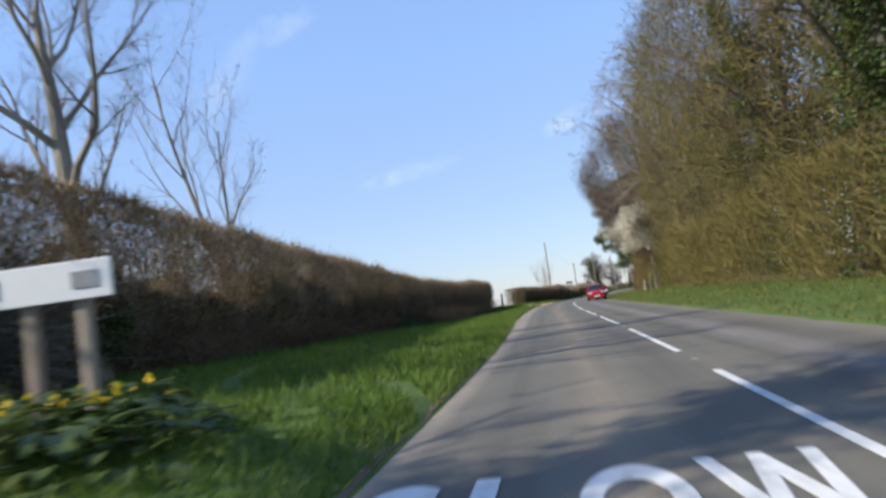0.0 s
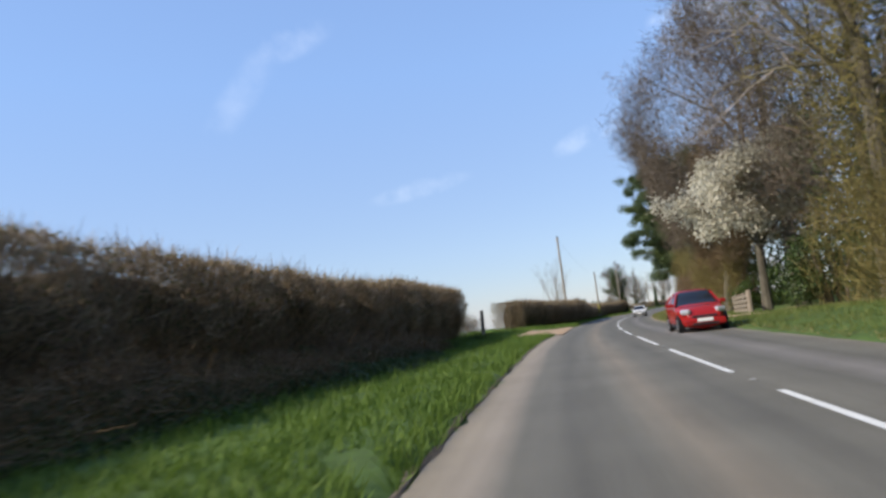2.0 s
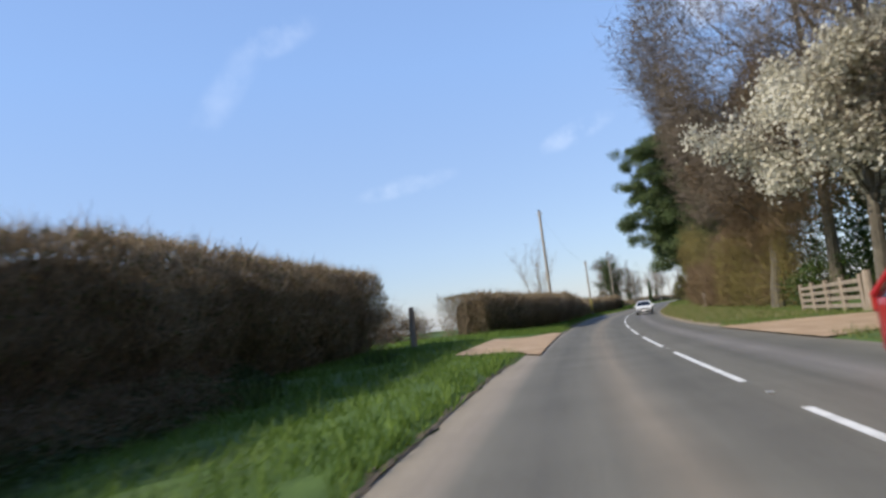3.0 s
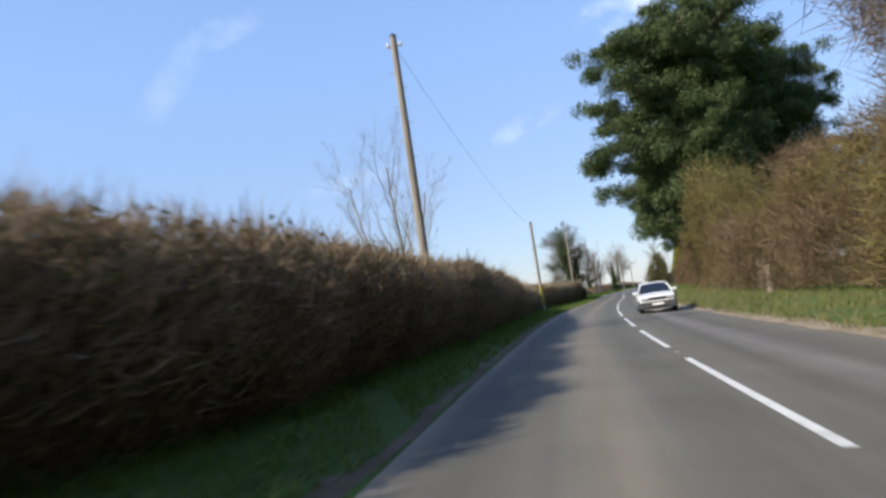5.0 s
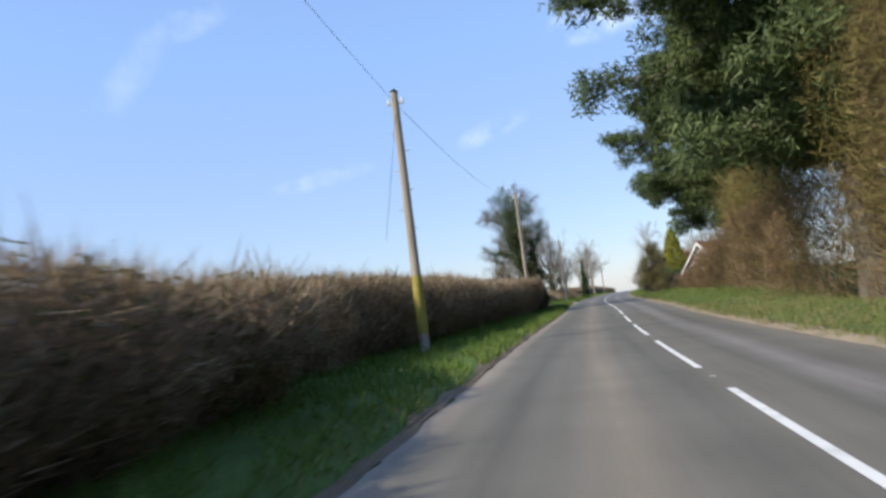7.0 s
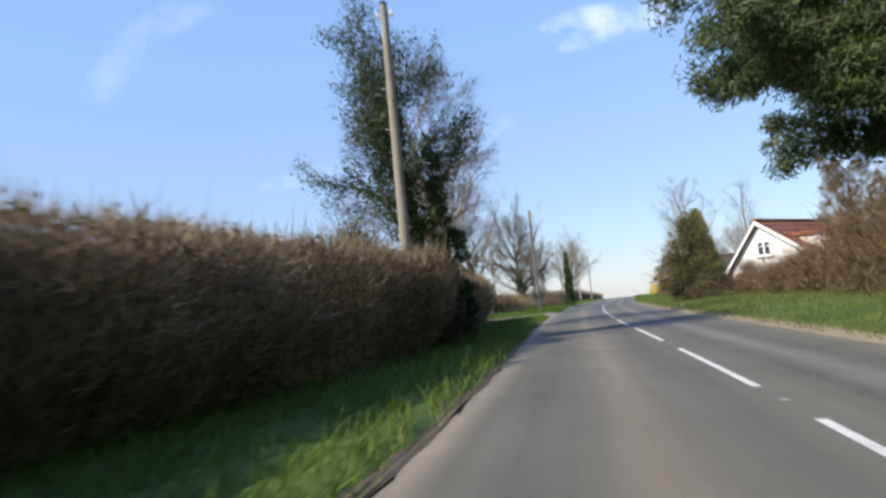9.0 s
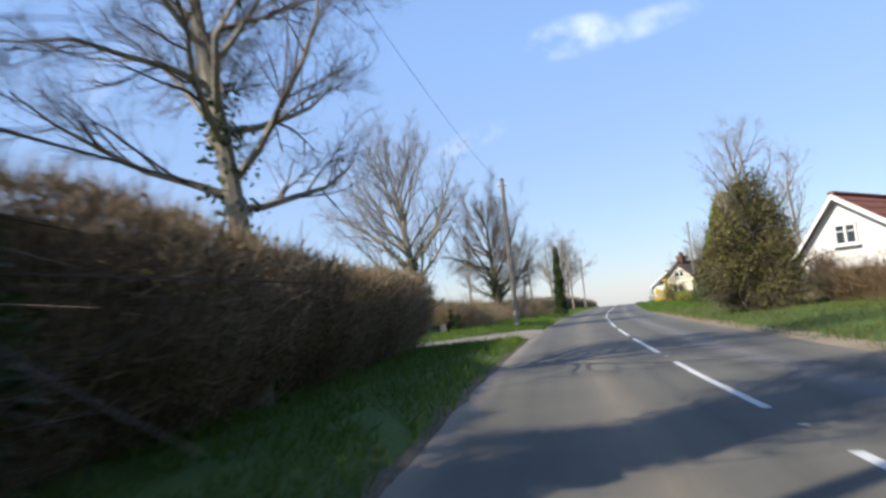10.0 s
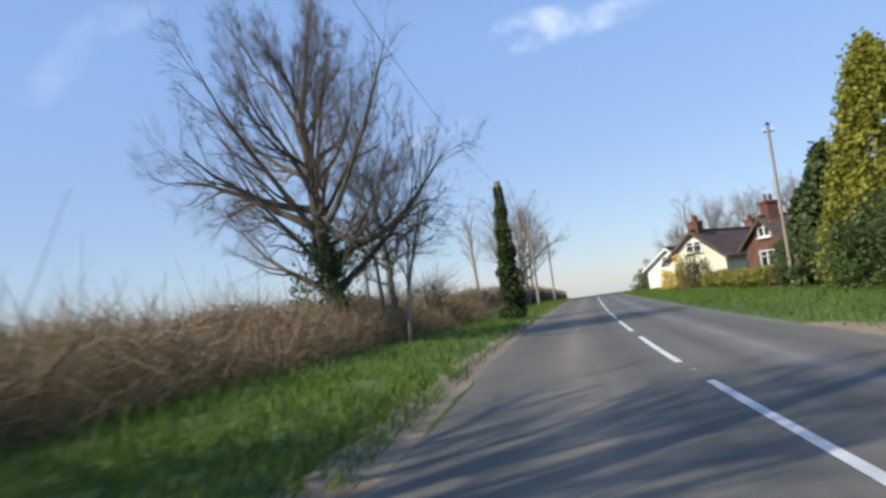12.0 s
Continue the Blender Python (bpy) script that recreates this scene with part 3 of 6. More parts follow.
# ---- plants ----
def hedge(name, label, ys, front, depth, height, seed, mats=("hedgetwig", "hedgeleaf"), density=640, leafy=0.2, wob=0.07, group="roadside hedges", hair=1.0, leafsize=0.03, core=lambda y: 0.88):
    """A clipped roadside hedge: a core coloured dark for inner shade, thick with twigs, rounded over its shoulder.
    front(y), height(y) in road terms; depth grows away from the road.
    """
    rng = np.random.default_rng(seed)
    ob = thing(name, label, "hedge", group, m=Matrix())
    sgn = -1 if front(ys[0]) < 0 else 1
    y0, y1 = ys
    # outline across the hedge: inset from the front as a share of depth-free metres, and height as a share
    PS = np.array([0.0, 0.22, 0.45, 0.75, 0.92, 1.0])
    PU = np.array([0.60, 0.36, 0.10, 0.05, 0.18, 0.45])
    PZ = np.array([0.0, 0.22, 0.45, 0.78, 0.95, 1.0])
    def lump(y, z):
        return 0.13 * np.sin(y * 1.1 + seed) * np.sin(z * 2.1 + y * 0.6) + 0.07 * np.sin(y * 3.3 + z * 2.6) + 0.07 * np.sin(y * 7.1 - z * 5.0) * np.sin(z * 6.3 + y * 2.0)
    yy = np.arange(y0, y1 + 0.01, 0.45)
    ring = []
    for i, y in enumerate(yy):
        h, f = height(y), front(y)
        e = min(1.0, 0.35 + 0.4 * min(i, len(yy) - 1 - i))
        mid = f + sgn * depth / 2
        top = core(y) * h * (1 + (0.88 - core(y)) * rng.uniform(-1.0, 1.0))
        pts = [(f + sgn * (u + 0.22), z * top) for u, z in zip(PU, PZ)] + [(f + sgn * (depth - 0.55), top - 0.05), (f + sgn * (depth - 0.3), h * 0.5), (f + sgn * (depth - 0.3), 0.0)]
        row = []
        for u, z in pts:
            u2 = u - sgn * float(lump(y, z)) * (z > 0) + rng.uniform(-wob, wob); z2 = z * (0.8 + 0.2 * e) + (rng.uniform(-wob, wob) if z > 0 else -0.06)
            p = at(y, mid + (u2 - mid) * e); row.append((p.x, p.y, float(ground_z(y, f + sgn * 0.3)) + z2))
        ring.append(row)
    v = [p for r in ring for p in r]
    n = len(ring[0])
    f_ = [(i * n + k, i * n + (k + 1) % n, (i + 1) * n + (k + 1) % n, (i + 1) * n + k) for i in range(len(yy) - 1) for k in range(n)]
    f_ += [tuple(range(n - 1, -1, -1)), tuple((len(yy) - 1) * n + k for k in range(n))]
    # solid filling, darker than the twigs: the shade between them put into its colour
    part_mesh("core", mesh_of("core", v, f_, M["hedgecore"]), ob, "dense inside of the hedge, coloured dark for inner shade")
    # twigs over front and shoulder, top and ends
    def scatter(count, where):
        y = rng.uniform(y0, y1, count)
        if where == "end":
            side = rng.random(count) < 0.5
            y = np.where(side, y0, y1) + np.where(side, -1, 1) * rng.uniform(-0.5, 0.15, count)
        h = np.array([height(q) for q in y]); f = np.array([front(q) for q in y])
        s = np.interp(y, YS, SLOPE); k = np.sqrt(1 + s * s)
        if where == "front":
            q = rng.uniform(0.0, 1.0, count) ** 0.85
            z = np.interp(q, PS, PZ) * (h - 0.06); u = f + sgn * (np.interp(q, PS, PU) + 0.34 * rng.uniform(0, 1, count) ** 1.6 - 0.02) - sgn * lump(y, z)
            up = np.clip((q - 0.65) / 0.35, 0, 1)
            out = np.stack([-sgn * (0.75 - 0.45 * up), np.zeros(count), 0.55 + 0.7 * up], 1)
        elif where == "top":
            u = f + sgn * rng.uniform(0.45, depth - 0.2, count); z = h - 0.12 + 0.5 * lump(y, u)
            out = np.stack([rng.normal(0, 0.35, count), np.zeros(count), np.ones(count) * 1.1], 1)
        elif where == "stem":
            u = f + sgn * rng.uniform(0.16, depth - 0.25, count); z = h * rng.uniform(0.3, 0.86, count) + 0.4 * lump(y, u)
            out = np.stack([rng.normal(0, 0.15, count), rng.normal(0, 0.1, count), np.full(count, 2.2)], 1)
        else:
            u, z = f + sgn * rng.uniform(0.1, depth, count), rng.uniform(0.02, 0.97, count) * h
            out = np.stack([np.zeros(count), np.where(side, -1, 1) * 0.8, rng.uniform(0.2, 1, count)], 1)
        x, yw = centre(y) + u / k, y - u * s / k
        g = ground_z(y, f + sgn * 0.3)
        pos = np.stack([x, yw, g + z], 1)
        ww = np.stack([(out[:, 0] + s * out[:, 1]) / k, (out[:, 1] - s * out[:, 0]) / k, out[:, 2]], 1)
        return pos, ww + rng.normal(size=(count, 3)) * 0.5
    length = y1 - y0
    hm = height((y0 + y1) / 2)
    fr = scatter(int(length * (hm + 0.5) * density), "front"); tp = scatter(int(length * depth * density * 0.8), "top"); en = scatter(int(4 * depth * hm * density), "end")
    stray = np.where(rng.random(len(tp[0])) < 0.015, 1.5, 1.0)
    st = scatter(int(length * (hm + 0.4) * density * 0.3), "front")
    st = (st[0], st[1] + np.array([0, 0, 0.7]))
    up = scatter(int(length * depth * density * 1.2), "stem")
    pieces = [ribbons(rng, up[0], up[1], rng.uniform(0.18, 0.42, len(up[0])), rng.uniform(0.004, 0.009, len(up[0])), 0.12, blade=True), ribbons(rng, st[0], st[1], rng.uniform(0.14, 0.34, len(st[0])), rng.uniform(0.007, 0.014, len(st[0])), 0.3, blade=True), ribbons(rng, fr[0], fr[1], rng.uniform(0.07, 0.24, len(fr[0])), rng.uniform(0.005, 0.010, len(fr[0])), blade=True),
              ribbons(rng, tp[0], tp[1], rng.uniform(0.04, 0.16, len(tp[0])) * hair * stray, rng.uniform(0.004, 0.009, len(tp[0])), blade=True),
              ribbons(rng, en[0], en[1], rng.uniform(0.08, 0.28, len(en[0])), rng.uniform(0.004, 0.010, len(en[0])), blade=True)]
    part_mesh("twig_cover", mesh_of("twigs", *joined(pieces), M[mats[0]]), ob, "bare clipped twigs")["kind"] = "stuff"
    if leafy:
        fr = scatter(int(length * hm * density * leafy), "front"); tp = scatter(int(length * depth * density * leafy * 0.7), "top"); en = scatter(int(2 * depth * hm * density * leafy), "end")
        pos = np.concatenate([fr[0] + unit(fr[1]) * rng.uniform(0, 0.16, (len(fr[0]), 1)), tp[0] + unit(tp[1]) * rng.uniform(0.0, 0.12, (len(tp[0]), 1)), en[0] + unit(en[1]) * rng.uniform(0.0, 0.15, (len(en[0]), 1))])
        part_mesh("leaf_cover", mesh_of("leaves", *leaves(rng, pos, leafsize), M[mats[1]]), ob, "first small leaves")["kind"] = "stuff"
    return ob
def grow(rng, trunk, levels, sides, spread, lift, counts, ratio, twig_r=0.006):
    """Boughs from a trunk (path, radii). Returns a list per level of (path, radii) and the tips with their directions."""
    out = [[trunk]]
    tips = []
    for lv in range(levels):
        row = []
        for path, rad in out[-1]:
            n = counts[lv]
            total = sum((path[i + 1] - path[i]).length for i in range(len(path) - 1))
            for k in range(n):
                lo = (sides or 0.35) if lv == 0 else 0.2
                f = lo + (1 - lo) * (k + rng.uniform(0, 1)) / n
                f = min(f, 0.99)
                q = f * (len(path) - 1); i = int(q); w = q - i
                p = path[i].lerp(path[i + 1], w); r = rad[i] * (1 - w) + rad[i + 1] * w
                d = (path[i + 1] - path[i]).normalized()
                side = d.orthogonal().normalized(); side.rotate(Matrix.Rotation(rng.uniform(0, 2 * math.pi) if lv else 2.4 * k + rng.uniform(-0.4, 0.4), 3, d))
                a = spread[lv] * rng.uniform(0.7, 1.25) * (1.5 - 0.8 * f if sides and lv == 0 else 1)
                way = (d * math.cos(a) + side * math.sin(a)).normalized()
                ln = total * ratio[lv] * rng.uniform(0.7, 1.2) * (1.15 - 0.55 * f)
                seg = 5 if lv == 0 else (4 if lv == 1 else 2)
                r0 = max(min(r * 0.55, ln * 0.022), twig_r)
                pts, rr = [p], [r0]
                for s in range(seg):
                    way = (way + Vector(rng.normal(size=3)) * (0.16 if lv < 2 else 0.2) + Vector((0, 0, lift[lv]))).normalized()
                    pts.append(pts[-1] + way * ln / seg); rr.append(max(r0 * (1 - 0.85 * (s + 1) / seg), twig_r * 0.6))
                row.append((pts, rr))
                if lv == levels - 1: tips.append((pts[-1], way))
        out.append(row)
    return out, tips
def crooked(rng, h, r, lean=(0, 0), bend=0.05, n=8, taper=0.75):
    p, d = [Vector((0, 0, -0.15))], Vector((lean[0], lean[1], 1)).normalized()
    for i in range(n):
        d = (d + Vector((rng.normal() * bend, rng.normal() * bend, 0.03))).normalized(); p.append(p[-1] + d * h / n)
    return p, [r * (1.25 if i == 0 else 1) * (1 - taper * i / n) for i in range(n + 1)]
def tree(name, label, seed, h, r, levels=4, counts=(9, 7, 6, 5), spread=(0.8, 0.7, 0.7, 0.6), lift=(0.10, 0.06, 0.04, 0.02), ratio=(0.55, 0.45, 0.42, 0.4), mats=("bark", "twig"), ivy=0, ivy_to=0.7, buds=0,
         budmat="bud", budsize=0.035, lean=(0, 0), twig_r=0.006, bend=0.05, group="", lowest=None, ivy_mat="ivy", ivy_reach=0.13, budspread=0.07, ivy_size=0.06, limb_ivy=0.35, ivy_fine=0, spray=2, spray_len=0.42):
    """A broadleaf tree at the origin: trunk and boughs, a crown of bare twigs, and if asked ivy and buds or blossom."""
    rng = np.random.default_rng(seed)
    ob = thing(name, label, "tree", group)
    twig_r *= 0.5
    trunk = crooked(rng, h, r, lean, bend)
    rows, tips = grow(rng, trunk, levels, lowest, spread, lift, counts, ratio, twig_r)
    v, f = [], []
    tube(*rows[0][0], 9, v, f)
    part_mesh("trunk", mesh_of("trunk", v, f, M[mats[0]]), ob)
    v, f = [], []
    for p, rr in rows[1]: tube(p, rr, 5, v, f, cap=False)
    part_mesh("branchwork", mesh_of("limbs", v, f, M[mats[0]]), ob)["kind"] = "stuff"
    v, f = [], []
    for lv, row in enumerate(rows[2:]):
        for p, rr in row:
            if lv == 0: tube(p, rr, 3, v, f, cap=False)
            else: tape(p, [q * 1.25 for q in rr], Vector(rng.normal(size=3)).normalized(), v, f)
    part_mesh("crown", mesh_of("crown", v, f, M[mats[1]]), ob, "crown of fine bare twigs")["kind"] = "stuff"
    if spray:
        base = np.repeat(np.array([t[0][:] for t in tips]), spray, 0); way = np.repeat(np.array([t[1][:] for t in tips]), spray, 0)
        base = base - way * rng.uniform(0, spray_len * 0.8, (len(base), 1))
        part_mesh("twig_cover", mesh_of("twigs", *ribbons(rng, base, way + rng.normal(size=way.shape) * 0.5 + np.array([0, 0, 0.12]), rng.uniform(0.4, 1.2, len(base)) * spray_len, np.full(len(base), twig_r * 0.5), 0.25, blade=True), M[mats[1]]), ob, "haze of hair-fine twigs")["kind"] = "stuff"
    if buds:
        base = np.array([t[0][:] for t in tips])
        pos = np.repeat(base, buds, 0); pos = pos + rng.normal(size=pos.shape) * budspread
        part_mesh("bud_cover", mesh_of("buds", *leaves(rng, pos, budsize), M[budmat]), ob)["kind"] = "stuff"
    if ivy:
        pts = []
        limbs = [rows[0][0]] + [b for b in rows[1][:8]]
        for p, rr in (rows[2] if ivy_fine else []):
            for q in rng.uniform(0.0, 0.95, ivy_fine) * (len(p) - 1):
                i = min(int(q), len(p) - 2); c = p[i].lerp(p[i + 1], q - i); pts.append(tuple(np.array(c) + rng.normal(size=3) * ivy_reach * 0.6))
        for j, (p, rr) in enumerate(limbs):
            top = ivy_to if j == 0 else limb_ivy
            n = ivy if j == 0 else ivy // 9
            fpos = rng.uniform(0, top, n) * (len(p) - 1)
            for q in fpos:
                i = min(int(q), len(p) - 2); c = p[i].lerp(p[i + 1], q - i)
                w = rng.uniform(0, 6.283); rad = rr[i] + abs(rng.normal()) * ivy_reach
                pts.append((c.x + math.cos(w) * rad, c.y + math.sin(w) * rad, c.z + rng.normal() * 0.1))
        part_mesh("ivy", mesh_of("ivy", *leaves(rng, np.array(pts), ivy_size, 0.0, 0.8), M[ivy_mat]), ob, "glossy dark ivy")["kind"] = "stuff"
    return ob
def put(ob, y, u, turn=0.0, size=1.0, dz=0.0, tall=None):
    ob.matrix_world = Matrix.Translation(at(y, u, dz)) @ pose(0, 0, 0, 0, 0, turn) @ Matrix.Diagonal((size, size, tall or size, 1))
    return ob
def again(ob, y, u, turn=0.0, size=1.0, dz=0.0, label=""):
    c = copy_thing(ob, Matrix())
    put(c, y, u, turn, size, dz)
    if label: c["label"] = label
    return c
def shrub(name, label, seed, rx, ry, h, mat, count, size=0.06, stems=14, stemmat="twig", base=0.0, shape=1.0, group="", cat="shrub", core=None, twigs=0):
    """A bushy plant: stems, and a crown of many small leaves in uneven lumps."""
    rng = np.random.default_rng(seed)
    ob = thing(name, label, cat, group)
    v, f = [], []
    lumps = []
    for k in range(stems):
        w = rng.uniform(0, 6.283); q = math.sqrt(rng.uniform(0, 1))
        top = Vector((math.cos(w) * q * rx * 0.85, math.sin(w) * q * ry * 0.85, base + (h - base) * (1 - 0.55 * q ** 1.5) * rng.uniform(0.75, 1.0)))
        p0 = Vector((top.x * 0.3, top.y * 0.3, -0.05))
        mid = p0.lerp(top, 0.5) + Vector(rng.normal(size=3)) * 0.12 * h * 0.3
        tube([p0, mid, top], [0.03 + 0.008 * h, 0.02 + 0.004 * h, 0.008], 4, v, f, cap=False)
        lumps.append((top, rng.uniform(0.22, 0.42) * min(rx, ry, h)))
        lumps.append((mid + Vector(rng.normal(size=3)) * 0.15 * rx + Vector((top.x, top.y, 0)) * 0.35, rng.uniform(0.25, 0.45) * min(rx, ry, h)))
        if base < 0.5: lumps.append((Vector((top.x * 1.1, top.y * 1.1, top.z * rng.uniform(0.15, 0.5))), rng.uniform(0.25, 0.4) * min(rx, ry, h)))
    part_mesh("stemwork", mesh_of("stems", v, f, M[stemmat]), ob)
    per = count // len(lumps)
    pos = []
    for c, r in lumps:
        d = unit(rng.normal(size=(per, 3))) * (r * rng.uniform(0.45, 1.05, (per, 1)) ** shape)
        pos.append(np.array(c) + d * np.array([1, 1, 0.85]))
    pos = np.concatenate(pos); pos[:, 2] = np.maximum(pos[:, 2], 0.03)
    part_mesh("foliage", mesh_of("foliage", *leaves(rng, pos, size), M[mat]), ob)["kind"] = "stuff"
    if twigs:
        i = rng.integers(0, len(pos), twigs)
        way = pos[i] - np.array([0, 0, h * 0.3]); 
        part_mesh("twig_cover", mesh_of("twigs", *ribbons(rng, pos[i] * 0.9, way + rng.normal(size=way.shape) * 0.5, rng.uniform(0.3, 0.9, twigs), rng.uniform(0.004, 0.009, twigs)), M[stemmat]), ob)["kind"] = "stuff"
    return ob
def pine(seed, label, h, r, boughs, reach, mat="needle", first=0.3, pad=0.55, pads=9, needles=70, group=""):
    """A spreading old pine: long level boughs carrying heavy pads of needles from the trunk out to the tips."""
    rng = np.random.default_rng(seed)
    ob = thing("pine_tree", label, "tree", group)
    path, rad = crooked(rng, h, r, bend=0.02)
    v, f = [], []
    tube(path, rad, 9, v, f)
    pos = []
    bv, bf = [], []
    for k in range(boughs):
        t = first + (1 - first) * k / (boughs - 1)
        q = min(t, 0.995) * (len(path) - 1); i = int(q); p = path[i].lerp(path[i + 1], q - i)
        w = 2.4 * k + rng.uniform(-0.4, 0.4)
        a = (t - first) / (1 - first)
        ln = reach * float(np.interp(a, [0, 0.2, 0.5, 0.75, 1], [0.55, 0.82, 1.0, 0.9, 0.35])) * rng.uniform(0.72, 1.05) * (0.45 if math.sin(w) < -0.25 and a < 0.6 else 1.0)
        d = Vector((math.cos(w), math.sin(w), rng.uniform(-0.12, 0.25)))
        pts = [p]
        for s in range(5):
            d = (d + Vector(rng.normal(size=3)) * 0.14 + Vector((0, 0, 0.03))).normalized(); pts.append(pts[-1] + d * ln / 5)
        tube(pts, [0.08 * h / 18 * (1 - 0.85 * s / 5) + 0.010 for s in range(6)], 5, bv, bf, cap=False)
        for j in range(pads):
            a = rng.uniform(0.12, 1.0) ** 0.8; q2 = min(a, 0.999) * 5; i2 = int(q2)
            c = pts[i2].lerp(pts[i2 + 1], q2 - i2) + Vector((rng.normal() * 0.8 * pad, rng.normal() * 0.8 * pad, rng.uniform(-0.55, 0.6)))
            tube([pts[i2], c], [0.025, 0.010], 3, bv, bf, cap=False)
            n = int(needles * rng.uniform(0.7, 1.4))
            big = pad * rng.uniform(0.7, 1.25)
            pos.append(np.array(c) + unit(rng.normal(size=(n, 3))) * rng.uniform(0.25, 1.0, (n, 1)) * big * np.array([1, 1, 0.72]))
    trunk = part_mesh("trunk", mesh_of("trunk", v, f, M["bark"]), ob)
    part_mesh("branchwork", mesh_of("boughs", bv, bf, M["bark"]), ob)["kind"] = "stuff"
    pos = np.concatenate(pos)
    part_mesh("crown", mesh_of("crown", *needles_at(rng, pos, 0.047), M[mat]), ob, "dense dark green needle pads")["kind"] = "stuff"
    return ob
def conifer(name, label, seed, h, r, mat, count, size=0.12):
    """A cone of drooping sprays on a straight stem."""
    rng = np.random.default_rng(seed)
    ob = thing(name, label, "tree")
    v, f = [], []
    tube([Vector((0, 0, -0.1)), Vector((0, 0, h * 0.95))], [0.12 * r, 0.02], 7, v, f)
    sp = []
    n = count // 40
    for k in range(n):
        t = rng.uniform(0.02, 1) ** 0.8
        w = rng.uniform(0, 6.283); rr = r * (1 - t) ** 0.8 * rng.uniform(0.72, 1.08) + 0.08
        c = np.array([math.cos(w) * rr, math.sin(w) * rr, t * h])
        if k % 3 == 0: tube([Vector((0, 0, t * h)), Vector(c)], [0.03, 0.01], 3, v, f, cap=False)
        sp.append(c + rng.normal(size=(40, 3)) * np.array([0.16, 0.16, 0.22]) * (0.5 + 0.12 * r))
    part_mesh("trunk", mesh_of("trunk", v, f, M["bark"]), ob)
    pos = np.concatenate(sp); pos[:, 2] = np.clip(pos[:, 2], 0.03, None)
    part_mesh("foliage", mesh_of("foliage", *leaves(rng, pos, size), M[mat]), ob)["kind"] = "stuff"
    return ob
def grass(name, label, spans, per, height, mat, seed, width=0.006, lean=0.5):
    """Blades over stretches of verge (y0, y1, u0, u1), thinned where a drive crosses."""
    rng = np.random.default_rng(seed)
    P = []
    for y0, y1, u0, u1 in spans:
        n = int((y1 - y0) * abs(u1 - u0) * per)
        y = rng.uniform(y0, y1, n); u = rng.uniform(u0, u1, n)
        w = u + shift(y)
        keep = (opening(y, u) < 0.5) & ((w > RIGHT + 0.06) | (w < -LEFT - 0.01 - widen(y)))
        y, u = y[keep], u[keep]
        tuft = np.sin(y * 2.1 + 3 * np.sin(u * 2)) * np.sin(u * 3.1 + y) > -0.75
        y, u = y[tuft], u[tuft]
        s = np.interp(y, YS, SLOPE); k = np.sqrt(1 + s * s)
        P.append(np.stack([centre(y) + u / k, y - u * s / k, ground_z(y, u) - 0.01], 1))
    P = np.concatenate(P)
    way = np.array([0, 0, 1.0]) + rng.normal(size=P.shape) * lean * np.array([1, 1, 0.2])
    v, f = ribbons(rng, P, way, rng.uniform(0.5, 1.3, len(P)) * height, np.full(len(P), width * 1.3), 0.4, blade=True)
    return tagged(new(name, mesh_of(name, v, f, M[mat])), label, "grass", kind="stuff")

def thicket(name, label, y0, y1, front, depth, h, n, mat, seed, hang=0.12, size=(0.25, 0.75), wide=(0.006, 0.016), low=0.0, up=0.6, floor=0.0):
    """A wall of tangled twigs beside the road, leaning out over the verge as it rises: front(y) and h(y) in road terms."""
    rng = np.random.default_rng(seed)
    y = rng.uniform(y0, y1, n)
    hh = np.array([h(q) for q in y]); ff = np.array([front(q) for q in y])
    t = rng.uniform(low, 1, n) ** 0.85
    z = floor + t * (hh - floor)
    lump = 0.9 * np.sin(y * 0.55 + seed) * np.sin(z * 0.5 + y * 0.21) + 0.45 * np.sin(y * 1.7 + z * 0.9)
    top = np.clip((t - 0.7) / 0.3, 0, 1) ** 2
    u = ff - hang * z + lump * 0.7 + np.abs(rng.normal(0, depth * 0.45, n)) + top * depth * 0.7 * rng.uniform(0, 1, n)
    s = np.interp(y, YS, SLOPE); k = np.sqrt(1 + s * s)
    pos = np.stack([centre(y) + u / k, y - u * s / k, ground_z(y, u) + z + lump * 0.3 * (z > 1)], 1)
    way = np.stack([np.full(n, -0.5), rng.normal(0, 0.7, n), np.full(n, up)], 1) + rng.normal(size=(n, 3)) * 0.6
    v, f = ribbons(rng, pos, way, rng.uniform(size[0], size[1], n), rng.uniform(wide[0], wide[1], n), 0.35, blade=wide[1] < 0.03)
    return tagged(new(name, mesh_of(name, v, f, M[mat])), label, "undergrowth", kind="stuff")

# ---- left side of the road: hedges, poles, trees ----
def lin(*k):
    ys, vs = [a for a, _ in k], [b for _, b in k]
    return lambda y: float(np.interp(y, ys, vs))
hedge("hedge", "long clipped brown hawthorn hedge, bare in early spring", (4.2, 56.5), lin((-8, -8.6), (28, -8.3), (36, -7.3), (44, -7.1), (50, -7.6), (57, -7.7)), 1.7, lin((-8, 3.3), (9, 3.15), (14, 2.88), (19, 2.75), (22, 2.75), (28, 2.5), (33, 2.25), (38, 2.1), (42, 2.15), (46, 2.4), (57, 2.35)), 11, core=lin((9, 0.5), (20, 0.6), (28, 0.75), (38, 0.86)))
# never in view: added behind the start so its shadow covers the near verge
hedge("hedge", "unseen tall bare hedge added to shade the verge", (-28, 1.5), lin((-28, -8.7), (2, -8.7)), 1.7, lin((-28, 3.2), (2, 3.2)), 15, density=70)
